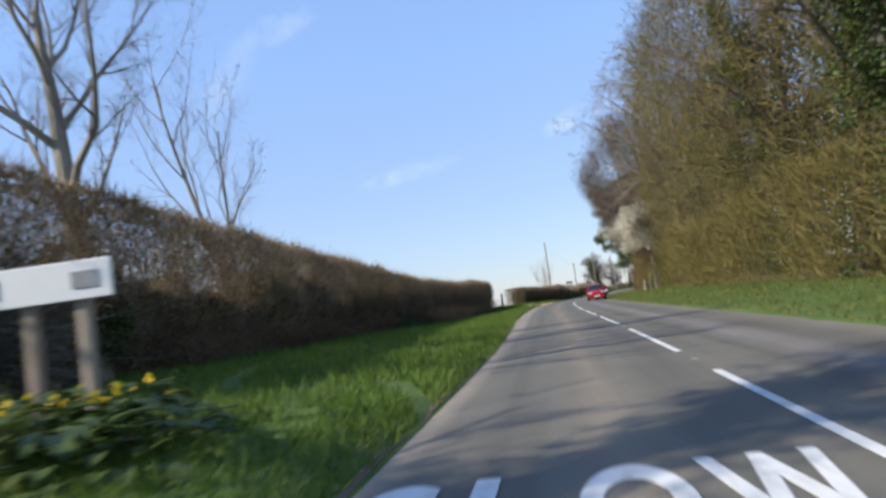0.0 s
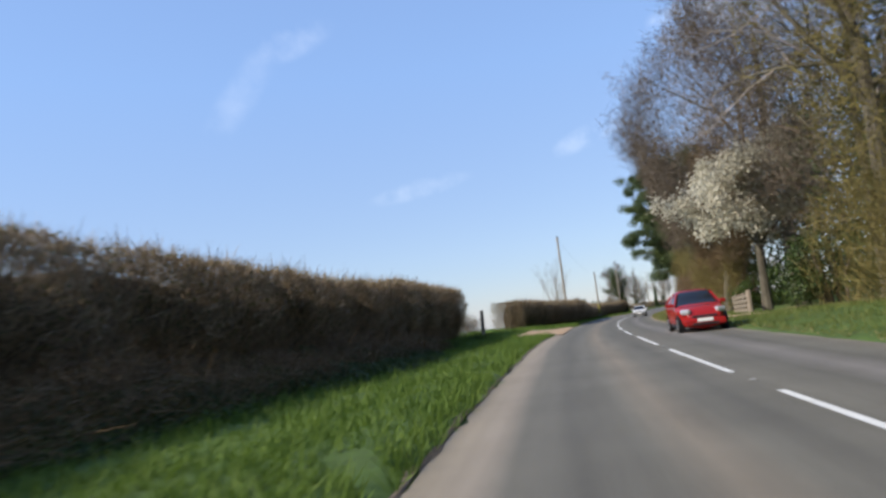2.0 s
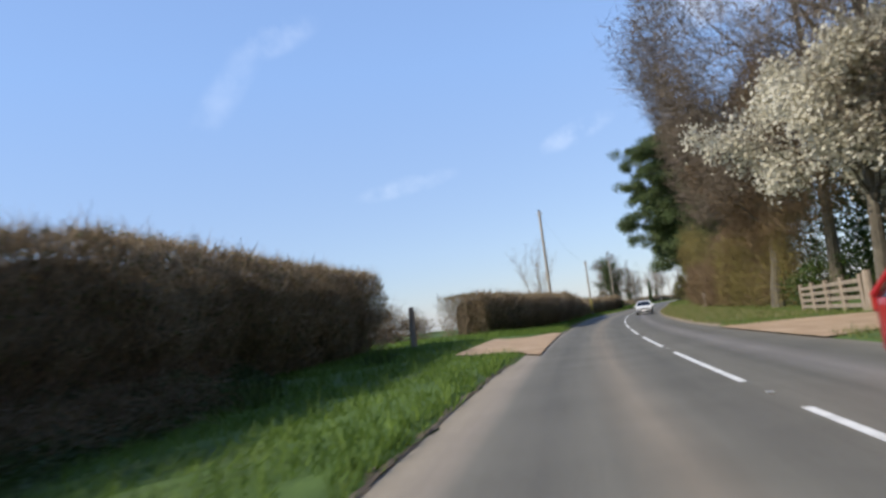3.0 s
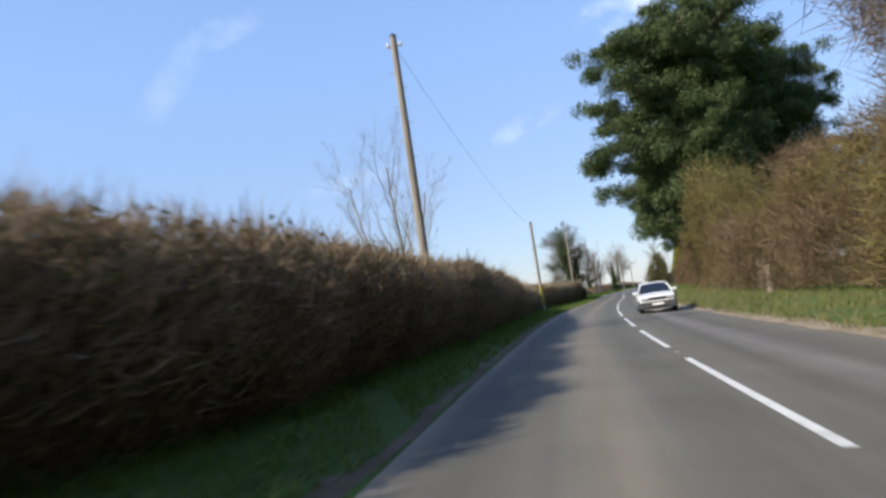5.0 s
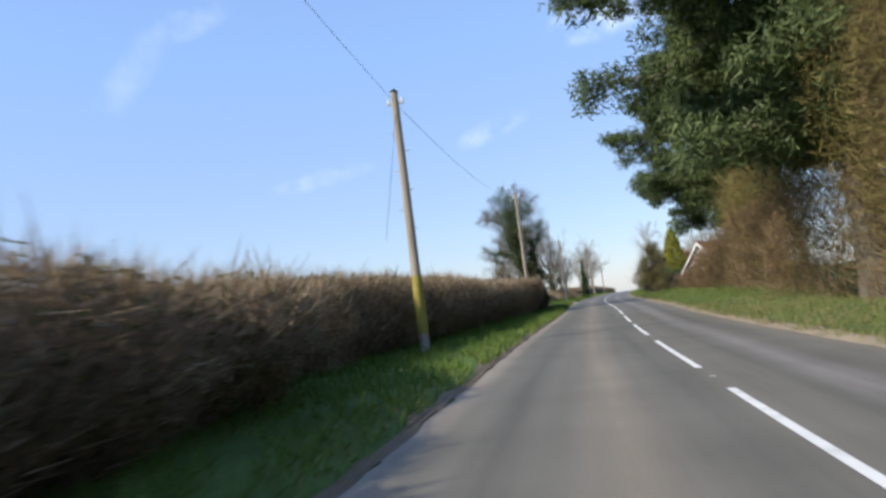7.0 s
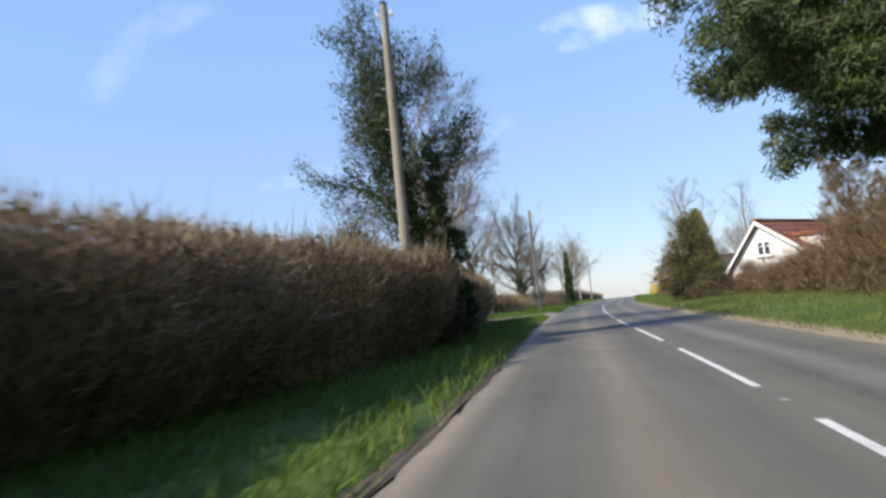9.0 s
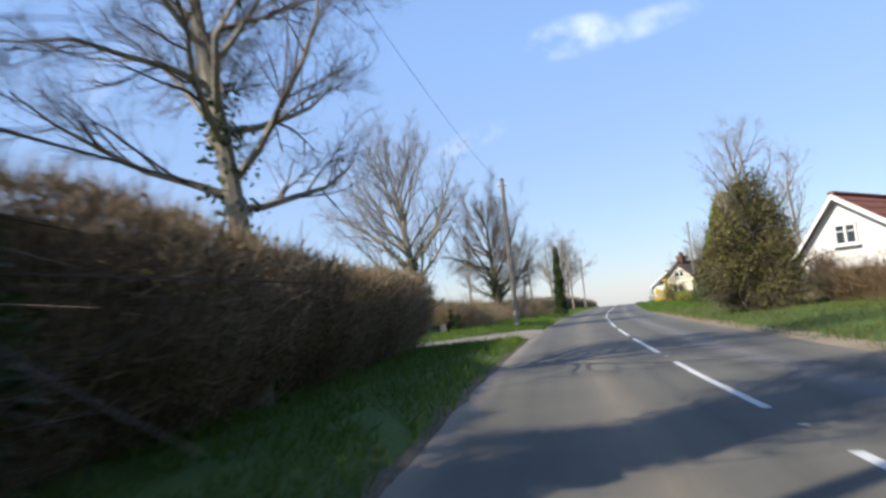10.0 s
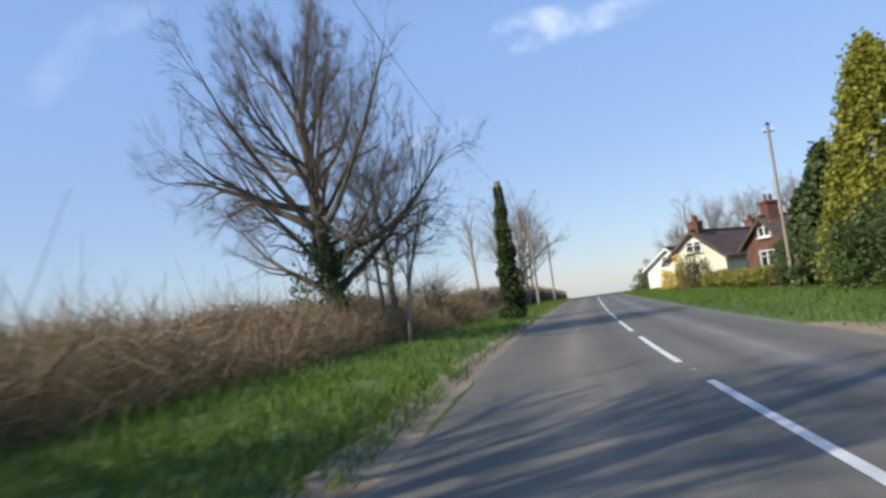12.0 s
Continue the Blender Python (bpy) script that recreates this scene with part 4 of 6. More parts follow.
hedge("hedge", "clipped bare thorn hedge with dense brown twigs", (62, 97), lin((62, -5.6), (65, -4.3), (68, -3.68), (75, -3.62), (76.6, -3.42), (78.5, -3.6), (84, -3.62), (90, -3.8), (94, -4.15), (95.5, -4.9), (97, -5.05)), 1.9, lin((62, 1.6), (66, 1.52), (70, 1.54), (75, 1.56), (76.6, 1.68), (78.5, 1.75), (81, 1.65), (84, 1.52), (88, 1.36), (92, 1.18), (94.4, 1.22), (97, 1.32)), 12)
hedge("hedge", "low trimmed olive-brown roadside hedge", (97.4, 117.6), lin((97, -5.05), (101, -5.05), (103, -4.75), (112, -4.9), (118, -4.6)), 1.7, lin((97, 1.48), (104, 1.56), (110, 1.55), (118, 1.7)), 13)
hedge("hedge", "trimmed brown hedge that ends at a drive", (118, 136.7), lin((118, -4.6), (120, -4.5), (121.2, -4.1), (122.2, -4.45), (123.5, -4.95), (125, -4.7), (137, -5.3)), 2.0, lin((118, 1.68), (121, 1.8), (124, 1.88), (126, 1.83), (128, 1.70), (130, 1.62), (132.5, 1.75), (135, 1.85), (137, 1.82)), 14)
def scrub(name, label, y0, y1, u0, u1, h, n, mat, seed, wide=0.007):
    """Rough untrimmed growth: a thicket of leaning stems."""
    rng = np.random.default_rng(seed)
    y = rng.uniform(y0, y1, n); u = rng.uniform(u0, u1, n)
    s = np.interp(y, YS, SLOPE); k = np.sqrt(1 + s * s)
    pos = np.stack([centre(y) + u / k, y - u * s / k, ground_z(y, u) - 0.03], 1)
    lump = 0.55 + 0.45 * np.sin(y * 0.9 + seed) * np.sin(y * 0.37 + u)
    v, f = ribbons(rng, pos, np.array([0, 0, 1.0]) + rng.normal(size=pos.shape) * np.array([0.45, 0.45, 0.1]), rng.uniform(0.35, 1.1, n) * h * lump, rng.uniform(0.4, 1.0, n) * wide, 0.35)
    ob = new(name, mesh_of(name, v, f, M[mat]))
    return tagged(ob, label, "undergrowth", kind="stuff")
scrub("bramble_scrub", "rough brown bramble and dead stems along the field edge", 143, 215, -10.5, -6.0, 1.1, 22000, "rust", 21, 0.011)
scrub("bramble_scrub", "grey-brown tangled stems of an untrimmed hedge", 143, 240, -12.5, -6.6, 1.35, 22000, "twig", 22, 0.010)
scrub("bramble_scrub", "dense olive-brown bramble stems on the bank", 142.8, 168, -8.6, -5.6, 1.1, 22000, "bud", 24, 0.010)
scrub("bramble_scrub", "pale brown tangled dead stems on the bank", 142.8, 168, -8.2, -5.4, 1.0, 18000, "hedgetwig", 25, 0.008)
def tangle(name, label, y0, y1, u0, u1, h, n, mat, seed):
    """A loose heap of crossing stems, highest along its middle."""
    rng = np.random.default_rng(seed)
    y = rng.uniform(y0, y1, n); q = rng.uniform(0, 1, n); u = u0 + (u1 - u0) * q
    top = h * (0.55 + 0.3 * np.sin(y * 1.3 + seed) * np.sin(y * 0.47 + u) + 0.45 * np.clip(4 * q, 0, 1))
    z = top * rng.uniform(0, 1, n) ** 0.7
    s = np.interp(y, YS, SLOPE); k = np.sqrt(1 + s * s)
    pos = np.stack([centre(y) + u / k, y - u * s / k, ground_z(y, u) + z], 1)
    v, f = ribbons(rng, pos, rng.normal(size=(n, 3)) * np.array([1, 1, 0.8]) + np.array([0, 0, 0.35]), rng.uniform(0.12, 0.45, n), rng.uniform(0.003, 0.007, n), 0.4, blade=True)
    return tagged(new(name, mesh_of(name, v, f, M[mat])), label, "undergrowth", kind="stuff")
def foot_ivy(label, edge, back, h, n, seed, y0, y1, mat="ivy", size=0.035):
    """Dark ivy and nettles heaped against the foot of a hedge to deepen its shadow; edge(y): how far it creeps to the
    road.
    """
    rng = np.random.default_rng(seed)
    y = rng.uniform(y0, y1, n); q = rng.uniform(0, 1, n) ** 0.8
    e = np.array([edge(a) for a in y]); b = np.array([back(a) for a in y])
    u = e + (b - e) * q + 0.12 * np.sin(y * 2.7 + seed) * (1 - q)
    z = h * np.clip(0.15 + q * 0.95, 0, 1) * (0.75 + 0.25 * np.sin(y * 1.9) * np.sin(u * 3.1 + y)) * rng.uniform(0.1, 1, n) ** 0.6
    s = np.interp(y, YS, SLOPE); k = np.sqrt(1 + s * s)
    pos = np.stack([centre(y) + u / k, y - u * s / k, ground_z(y, u) + z], 1)
    return tagged(new("foot_ivy", mesh_of("foot_ivy", *leaves(rng, pos, size), M[mat])), label, "undergrowth", kind="stuff")
# dark leaves spread out to the hedge's shadow edge, to blacken the shade
foot_ivy("dark ivy and nettles added to deepen shade at the hedge foot", lin((25, -7.2), (29, -6.0), (33, -5.75), (37, -5.1), (40, -5.3), (44, -6.2), (48, -7.0)), lin((25, -8.6), (36, -7.6), (50, -7.7)), 0.7, 85000, 311, 25, 48, size=0.022)
tangle("bramble_skirt", "dead stems tangled with ivy at the hedge foot", 27, 45, -6.0, -7.7, 0.6, 16000, "rust", 313)
tangle("bramble_skirt", "dead brown stems spilling from the hedge foot", 10, 30, -7.9, -8.9, 0.6, 14000, "rust", 312)
tangle("bramble_bank", "loose bank of brown bramble and thorn stems", 143.4, 160, -5.25, -8.2, 0.8, 34000, "hedgetwig", 17)
tangle("bramble_bank", "reddish-brown bramble canes heaped on the bank", 143.4, 168, -5.4, -8.6, 0.8, 26000, "rust", 18)
scrub("dead_grass", "pale dry grass at the foot of the scrub", 144, 175, -6.6, -5.2, 0.7, 11000, "dry", 23, 0.006)

def utility_pole(label, y, u, h, steps=True, plate=False, slim=1.0):
    """A tapered timber pole with pole-top cap, step irons and a cable bracket."""
    ob = thing("utility_pole", label, "utility pole", "line of roadside poles")
    v, f = [], []
    tube([Vector((0, 0, -0.3)), Vector((0, 0, h * 0.5)), Vector((0, 0, h))], [0.095 * slim, 0.085 * slim, 0.068 * slim], 14, v, f)
    part_mesh("shaft", mesh_of("shaft", v, f, M["pole"]), ob)
    bm = bmesh.new()
    bmesh.ops.create_cone(bm, cap_ends=True, segments=14, radius1=0.085, radius2=0.02, depth=0.06, matrix=Matrix.Translation((0, 0, h + 0.04)))
    part("cap", bm, M["dark"], ob, "weathered metal cap")
    br = boxed(-0.17, 0.17, -0.02, 0.02, h - 0.24, h - 0.19, bevel=0.006)
    part("bracket", br, M["steel"], ob)
    for sx in (-0.14, 0.14):
        bm = bmesh.new()
        bmesh.ops.create_cone(bm, cap_ends=True, segments=10, radius1=0.024, radius2=0.018, depth=0.07, matrix=Matrix.Translation((sx, 0, h - 0.155)))
        part("insulator", bm, M["render"], ob)
    if steps:
        for k in range(6):
            z = h - 0.8 - 0.38 * k; a = 1 if k % 2 else -1
            part("step_iron", boxed(min(0, a * 0.17), max(0, a * 0.17), -0.007, 0.007, z, z + 0.014), M["steel"], ob)
    if plate:
        bm = bmesh.new()
        bmesh.ops.create_cone(bm, cap_ends=True, segments=14, radius1=0.104, radius2=0.1, depth=1.1, matrix=Matrix.Translation((0, 0, 0.9)))
        part("visibility_band", bm, M["yellowplastic"], ob, "worn yellow marker band")
    ob.matrix_world = Matrix.Translation(at(y, u)) @ pose(0, 0, 0, 0, 0, heading(y))
    return ob
POLES = [(76.7, -4.6, 6.75), (99.9, -4.65, 5.05), (121.2, -4.9, 6.35), (143.9, -4.0, 5.3)]
utility_pole("tall weathered timber pole rising out of the hedge", *POLES[0])
utility_pole("weathered timber pole with a yellow marker band at its foot", *POLES[1], plate=True)
utility_pole("pale timber pole standing before an ivy-clad tree", *POLES[2])
utility_pole("timber pole on the grass verge past the drive", *POLES[3])
utility_pole("thin distant timber pole beside the road", 184, -4.7, 5.6, steps=False)
utility_pole("thin distant timber pole beside the road", 200, -4.6, 6.2, steps=False)
utility_pole("timber pole behind the dark evergreens", 162.6, 4.6, 5.0, steps=False, slim=0.55)
# pole smothered in ivy
def ivy_pole():
    rng = np.random.default_rng(31)
    ob = thing("ivy_covered_pole", "old pole smothered in a dark cone of ivy", "utility pole", "line of roadside poles")
    v, f = [], []
    tube([Vector((0, 0, -0.2)), Vector((0, 0, 4.5))], [0.15, 0.11], 10, v, f)
    part_mesh("shaft", mesh_of("shaft", v, f, M["pole"]), ob)
    t = rng.uniform(0, 1, 9000) ** 1.2; w = rng.uniform(0, 6.283, 9000)
    r = (0.27 * (1 - t) ** 0.8 + 0.085) * rng.uniform(0.6, 1.1, 9000) * (1 + 0.22 * np.sin(t * 17 + 3 * w) + 0.15 * np.sin(t * 41))
    pos = np.stack([np.cos(w) * r, np.sin(w) * r, t * 4.3 + 0.05], 1)
    part_mesh("ivy", mesh_of("ivy", *leaves(rng, pos, 0.06), M["ivy"]), ob, "thick dark ivy")["kind"] = "stuff"
    put(ob, 162.5, -3.75)
ivy_pole()
def cable(a, b, sag, r=0.0042):
    cu = bpy.data.curves.new("overhead_cable", "CURVE")
    cu.dimensions, cu.bevel_depth, cu.bevel_resolution = "3D", r, 1
    sp = cu.splines.new("POLY"); n = 17
    sp.points.add(n - 1)
    for i in range(n):
        q = i / (n - 1); p = Vector(a).lerp(Vector(b), q); sp.points[i].co = (p.x, p.y, p.z - sag * 4 * q * (1 - q), 1)
    cu.materials.append(M["wire"])
    tagged(new("overhead_cable", cu), "thin black overhead cable strung between poles", "cable", "overhead cables")
tops = [at(y, u, h - 0.2) for y, u, h in POLES] + [at(162.5, -3.75, 4.4), at(184, -4.7, 5.4), at(200, -4.6, 6.0)]
for a, b in zip(tops[:-1], tops[1:]):
    cable(a, b, 0.5)
cable(at(99.9, -4.65, 4.7), at(98.3, -4.65, 2.0), 0.0, 0.004)

big = tree("bare_tree", "large bare ash tree with grey branches and ivy on its trunk", 41, 6.3, 0.33, counts=(24, 10, 7, 5), spread=(0.85, 0.5, 0.5, 0.5), lift=(0.16, 0.10, 0.07, 0.04), ratio=(0.8, 0.5, 0.48, 0.5), lowest=0.28, mats=("palebark", "greytwig"), ivy=1600, ivy_to=0.5, twig_r=0.007, group="bare roadside trees")
put(big, 142.1, -6.95, 30, 0.69, tall=0.80)
fan = tree("bare_tree", "wide fan-shaped bare field maple leaning from the wind", 42, 4.6, 0.33, lean=(-0.12, 0), counts=(32, 10, 7, 5), spread=(1.05, 0.5, 0.5, 0.45), ratio=(0.95, 0.5, 0.5, 0.55), lift=(0.07, 0.05, 0.04, 0.02), mats=("bark", "twig"), ivy=1500, ivy_to=0.5, lowest=0.24, twig_r=0.0072, group="bare roadside trees")
put(fan, 154.2, -6.2, 0, 0.66, tall=1.08)
oak = tree("bare_tree", "big bare tree whose limbs reach over the road", 43, 8.2, 0.2, counts=(26, 11, 8, 5), spread=(1.05, 0.6, 0.6, 0.55), ratio=(0.46, 0.5, 0.48, 0.5), lift=(0.05, 0.03, 0.0, -0.03), mats=("palebark", "twig"), ivy=500, ivy_to=0.35, limb_ivy=0.12, twig_r=0.007, group="bare roadside trees")
put(oak, 128.0, -5.6, 10, 0.8)
ivied = tree("ivy_clad_tree", "tree thickly clad in dark ivy beside a pole", 44, 7.0, 0.28, counts=(11, 7, 6, 4), ratio=(0.62, 0.5, 0.42, 0.4), ivy=9000, ivy_to=0.95, ivy_reach=0.26, ivy_size=0.042, twig_r=0.006, limb_ivy=0.9, ivy_fine=260, group="bare roadside trees")
put(ivied, 123.0, -4.9, 180, 0.74)
put(shrub("ivy_bush", "dark ivy bush piled thick round a leaning trunk", 601, 0.5, 0.55, 4.2, "ivy", 14000, 0.04, 26, twigs=600), 122.9, -4.6)
tall = tree("bare_tree", "tall slim bare tree with twiggy grey crown", 45, 8.5, 0.2, counts=(11, 7, 6, 4), spread=(0.6, 0.6, 0.6, 0.6), ratio=(0.42, 0.5, 0.42, 0.4), mats=("palebark", "greytwig"), group="bare roadside trees")
put(tall, 180, -6.2, 40, 0.72)
near = tree("bare_tree", "bare tree standing in the hedge near the village sign", 46, 5.2, 0.2, counts=(11, 7, 6, 4), spread=(0.7, 0.6, 0.6, 0.6), ratio=(0.6, 0.5, 0.42, 0.4), mats=("palebark", "greytwig"), group="bare roadside trees")
put(shrub("thorn_bush", "loose leafless thorn bush behind the sign", 58, 2.2, 1.6, 2.6, "twig", 2500, 0.05, 26, twigs=6000), 5.8, -9.4)
put(shrub("holly_bush", "dark holly at the end of the hedge", 59, 0.9, 1.0, 2.7, "ivy", 5000, 0.05, 14, twigs=300), 8.9, -9.3)
put(near, 9.3, -9.2, 0, 1.25)
again(near, 5.5, -10.0, 100, 1.2)
sap = tree("sapling", "spindly bare sapling growing up through the hedge", 47, 4.2, 0.05, levels=3, counts=(9, 6, 5), spread=(0.5, 0.5, 0.5), ratio=(0.5, 0.5, 0.45), mats=("palebark", "greytwig"), twig_r=0.005, group="saplings in the hedge")
put(sap, 13.9, -8.9, 0, 1.6)
again(sap, 14.6, -9.2, 70, 1.3)
again(sap, 77.6, -5.2, 40, 1.0); again(sap, 78.3, -5.5, 130, 0.9); again(sap, 78.9, -5.6, 220, 0.85); again(sap, 77.2, -5.5, 300, 0.95)
again(sap, 155.0, -5.5, 30, 1.0); again(sap, 155.4, -5.2, 110, 0.9); again(sap, 154.8, -5.0, 200, 0.8)
for y, u, t, s in ((190, -6.0, 140, 0.9), (205, -7, 240, 1.0), (172, -12, 300, 0.7), (186, -9, 10, 0.8)):
    again(tall, y, u, t, s, label="distant slender bare tree beside the road")
for y, u, t, s in ((150, -45, 10, 0.9), (175, -60, 100, 0.8), (230, -40, 60, 1.0), (105, -60, 30, 0.8), (92, -70, 80, 0.75), (84, -38, 20, 0.6), (96, -44, 70, 0.6)):
    again(near, y, u, t, s, label="bare round-headed tree standing in the field")
again(oak, 156.0, -5.6, 80, 0.45, label="multi-stemmed bare tree among the scrub")
for y, u, t, s in ((160, 24, 300, 1.0), (152, 30, 60, 1.2), (226, 12, 30, 1.2)):
    again(tall, y, u, t, s, label="bare grey tree behind the houses")
for y, u, t, s in ((214, 13, 40, 1.0), (221, 17, 160, 1.15), (212, 21, 280, 1.1), (228, 10, 90, 0.9)):
    again(big, y, u, t, s, label="broad bare grey tree behind the houses")
again(big, 190, -6.6, 200, 0.85, label="broad bare grey tree beside the road")
hedge("hedge", "rough brown hedge along the far roadside", (169, 238), lin((169, -5.9), (238, -5.2)), 2.0, lin((169, 1.3), (200, 1.6), (238, 1.8)), 16, density=60)
put(shrub("evergreen_clump", "dark group of evergreens far off in the field", 51, 7, 4, 4, "needle", 5000, 0.22, 16), 200, -26)
put(shrub("thorn_bush", "brown thorn bush behind the gateway", 54, 3.0, 1.6, 1.9, "rust", 5000, 0.05, 20, twigs=2500), 69, -12.5)
put(shrub("thorn_bush", "dark brown thorn bush beyond the bare tree", 52, 1.3, 1.1, 1.5, "twig", 1200, 0.035, 18, twigs=2200), 161.5, -6.2)
for k, (y, u, h, mt) in enumerate(((141.6, -8.6, 2.0, "fresh"), (141.4, -10.6, 1.8, "laurel"), (141.0, -12.6, 2.2, "fresh"))):
    put(shrub("garden_shrub", "fresh green leafy shrub across the drive from the hedge", 530 + k, 1.1, 1.0, h, mt, 5000, 0.05, 14, twigs=500, group="shrubs by the drive"), y, u)
put(shrub("thorn_bush", "dark knotted stump overgrown with ivy", 57, 0.28, 0.26, 0.85, "ivy", 900, 0.045, 7), 142.6, -6.0)

# ---- right side: wood, verge, pine, fence ----
wood = tree("woodland_tree", "slender woodland tree with olive-brown buds", 61, 10.5, 0.16, counts=(12, 8, 6, 4), spread=(0.7, 0.65, 0.65, 0.6), ratio=(0.42, 0.5, 0.45, 0.42), mats=("bark", "twig"), buds=2, ivy=900, ivy_to=0.75, ivy_reach=0.2, group="roadside wood")
wood2 = tree("woodland_tree", "bare woodland tree with grey-brown branches", 62, 11.5, 0.19, counts=(12, 8, 6, 5), spread=(0.85, 0.7, 0.65, 0.6), ratio=(0.45, 0.5, 0.45, 0.42), mats=("palebark", "greytwig"), buds=1, budmat="rust", group="roadside wood")
wood3 = tree("woodland_tree", "ivy-covered woodland trunk with twiggy crown", 63, 10, 0.24, counts=(10, 7, 6, 5), spread=(0.8, 0.7, 0.65, 0.6), ratio=(0.45, 0.5, 0.45, 0.42), mats=("bark", "twig"), buds=1, ivy=5000, ivy_to=0.95, ivy_reach=0.3, ivy_mat="laurel", group="roadside wood")
put(shrub("thorn_bush", "olive-brown twiggy bush beside the ivied tree", 60, 1.2, 1.2, 3.4, "bud", 5000, 0.04, 22, twigs=3500), 122.7, -6.2)
# the first copy stands out of view, only to throw shade ahead
again(wood3, -2.5, -9.5, 30, 1.0, label="unseen ivied tree added to shade the verge"); put(wood, 17, 8.2, 0, 1.2); put(wood2, 24, 9.8, 0, 1.25); put(wood3, 14, 8.5, 0, 1.3); again(wood3, 10.8, 5.9, 70, 1.15); again(wood3, 13.4, 5.2, 140, 1.0); again(wood3, 18.5, 6.2, 200, 1.1)
rw = np.random.default_rng(8)
for k in range(14):
    y = 3 + 52 * (k + rw.uniform(0, 1)) / 14
    u = 6.6 + rw.uniform(0, 1) ** 1.4 * 7
    again((wood, wood2, wood3)[k % 3], y, u, rw.uniform(0, 360), rw.uniform(1.0, 1.4))
thicket("woodland_thicket", "dense olive-brown tangle of budding twigs along the wood", 4, 47, lin((4, 5.2), (30, 5.2), (47, 5.6)), 2.2, lin((5, 11), (20, 14), (40, 14), (55, 11)), 44000, "bud", 161)
thicket("woodland_thicket", "grey-brown leafless twigs filling the wood", 5, 57, lin((5, 6.8), (57, 7.0)), 3.0, lin((5, 15), (40, 16), (57, 13)), 42000, "twig", 162, hang=0.16, low=0.15)
thicket("woodland_thicket", "brown brambles and saplings at the foot of the wood", 4, 47, lin((4, 4.7), (47, 5.0)), 1.4, lin((4, 3.4), (47, 3.2)), 20000, "bud", 163, hang=0.0, up=1.2)
thicket("woodland_ivy", "dark ivy and evergreen leaves deep in the wood", 6, 57, lin((6, 8.2), (57, 8.4)), 2.5, lin((6, 12), (57, 10)), 16000, "ivy", 164, size=(0.1, 0.25), wide=(0.04, 0.09))
thicket("woodland_ivy", "dark evergreen undergrowth far back in the wood", 4, 60, lin((4, 11.5), (60, 12.5)), 2.5, lin((4, 9), (60, 9)), 14000, "ivy", 165, size=(0.18, 0.4), wide=(0.07, 0.15), hang=0.0)
over = tree("overhanging_tree", "tall bare tree reaching out over the road with purple-grey twigs", 68, 12, 0.26, counts=(15, 9, 7, 5), spread=(0.95, 0.7, 0.65, 0.6), ratio=(0.55, 0.5, 0.45, 0.42), lift=(0.03, 0.04, 0.03, 0.0), mats=("bark", "greytwig"), buds=1, budmat="rust", lean=(-0.12, 0), twig_r=0.009, group="roadside wood")
put(over, 45, 6.6, 0, 1.15)
again(over, 60, 8.0, 10, 1.2); again(over, 68, 8.0, 200, 1.1)
bl = tree("blossom_tree", "blackthorn tree covered in white blossom over the drive", 66, 6.0, 0.2, counts=(11, 8, 6, 4), spread=(0.95, 0.7, 0.7, 0.6), ratio=(0.6, 0.5, 0.45, 0.4), mats=("bark", "twig"), buds=14, budmat="blossom", budsize=0.065, budspread=0.2)
put(bl, 57.5, 5.9, 0, 1.15)
put(shrub("holly_bush", "dark green holly beside the drive", 67, 2.0, 1.8, 3.0, "laurel", 7000, 0.06, 14), 68.8, 8.4)
put(shrub("holly_bush", "dark glossy holly under the blossom tree", 68, 1.9, 1.8, 4.2, "ivy", 8000, 0.07, 14), 54.6, 8.0)
rusty = tree("beech_tree", "rust-brown twiggy tree above the fence", 69, 6.5, 0.2, counts=(12, 8, 7, 5), spread=(0.8, 0.7, 0.65, 0.6), ratio=(0.55, 0.5, 0.45, 0.42), mats=("bark", "rust"), buds=4, budmat="rust", budsize=0.045, group="roadside wood")
again(tall, 156.5, 9.2, 50, 0.75, label="slim bare tree in the garden")
put(rusty, 70.5, 6.2, 0, 1.35); again(rusty, 79, 8.8, 90, 1.1); again(rusty, 66.5, 10, 200, 1.25); again(rusty, 147, 12.5, 60, 0.85, label="round brown-twigged tree beside the bungalow")
thicket("roadside_thicket", "rusty and olive thicket behind the verge", 69, 93, lin((69, 6.5), (78, 5.9), (93, 6.2)), 1.8, lin((69, 4.5), (76, 4.8), (86, 4.8), (93, 5.5)), 26000, "rust", 171, hang=0.02)
thicket("roadside_thicket", "olive budding bushes along the verge", 68, 95, lin((69, 6.2), (78, 5.7), (95, 6.0)), 1.5, lin((69, 4.0), (95, 4.4)), 20000, "bud", 172, hang=0.02)
p1 = pine(71, "big old pine with dark spreading needle pads over the road", 15.5, 0.42, 80, 7.0, needles=250, first=0.27, pad=0.74, pads=15, group="old pines")
put(p1, 105.5, 5.4, 0, 1.1)
p2 = copy_thing(p1, Matrix()); put(p2, 111, 10.0, 140, 0.95)
p3 = copy_thing(p1, Matrix()); put(p3, 127.5, 7.4, 60, 0.95)
thicket("roadside_thicket", "olive-brown budding thicket under the pines", 94, 140, lin((94, 5.6), (98, 5.2), (106, 5.0), (120, 5.6), (140, 6.4)), 1.8, lin((94, 5.0), (98, 6.6), (104, 7.8), (116, 7.5), (123, 5.0), (128, 2.4), (133, 1.3), (140, 0.8)), 40000, "bud", 173, hang=0.12)
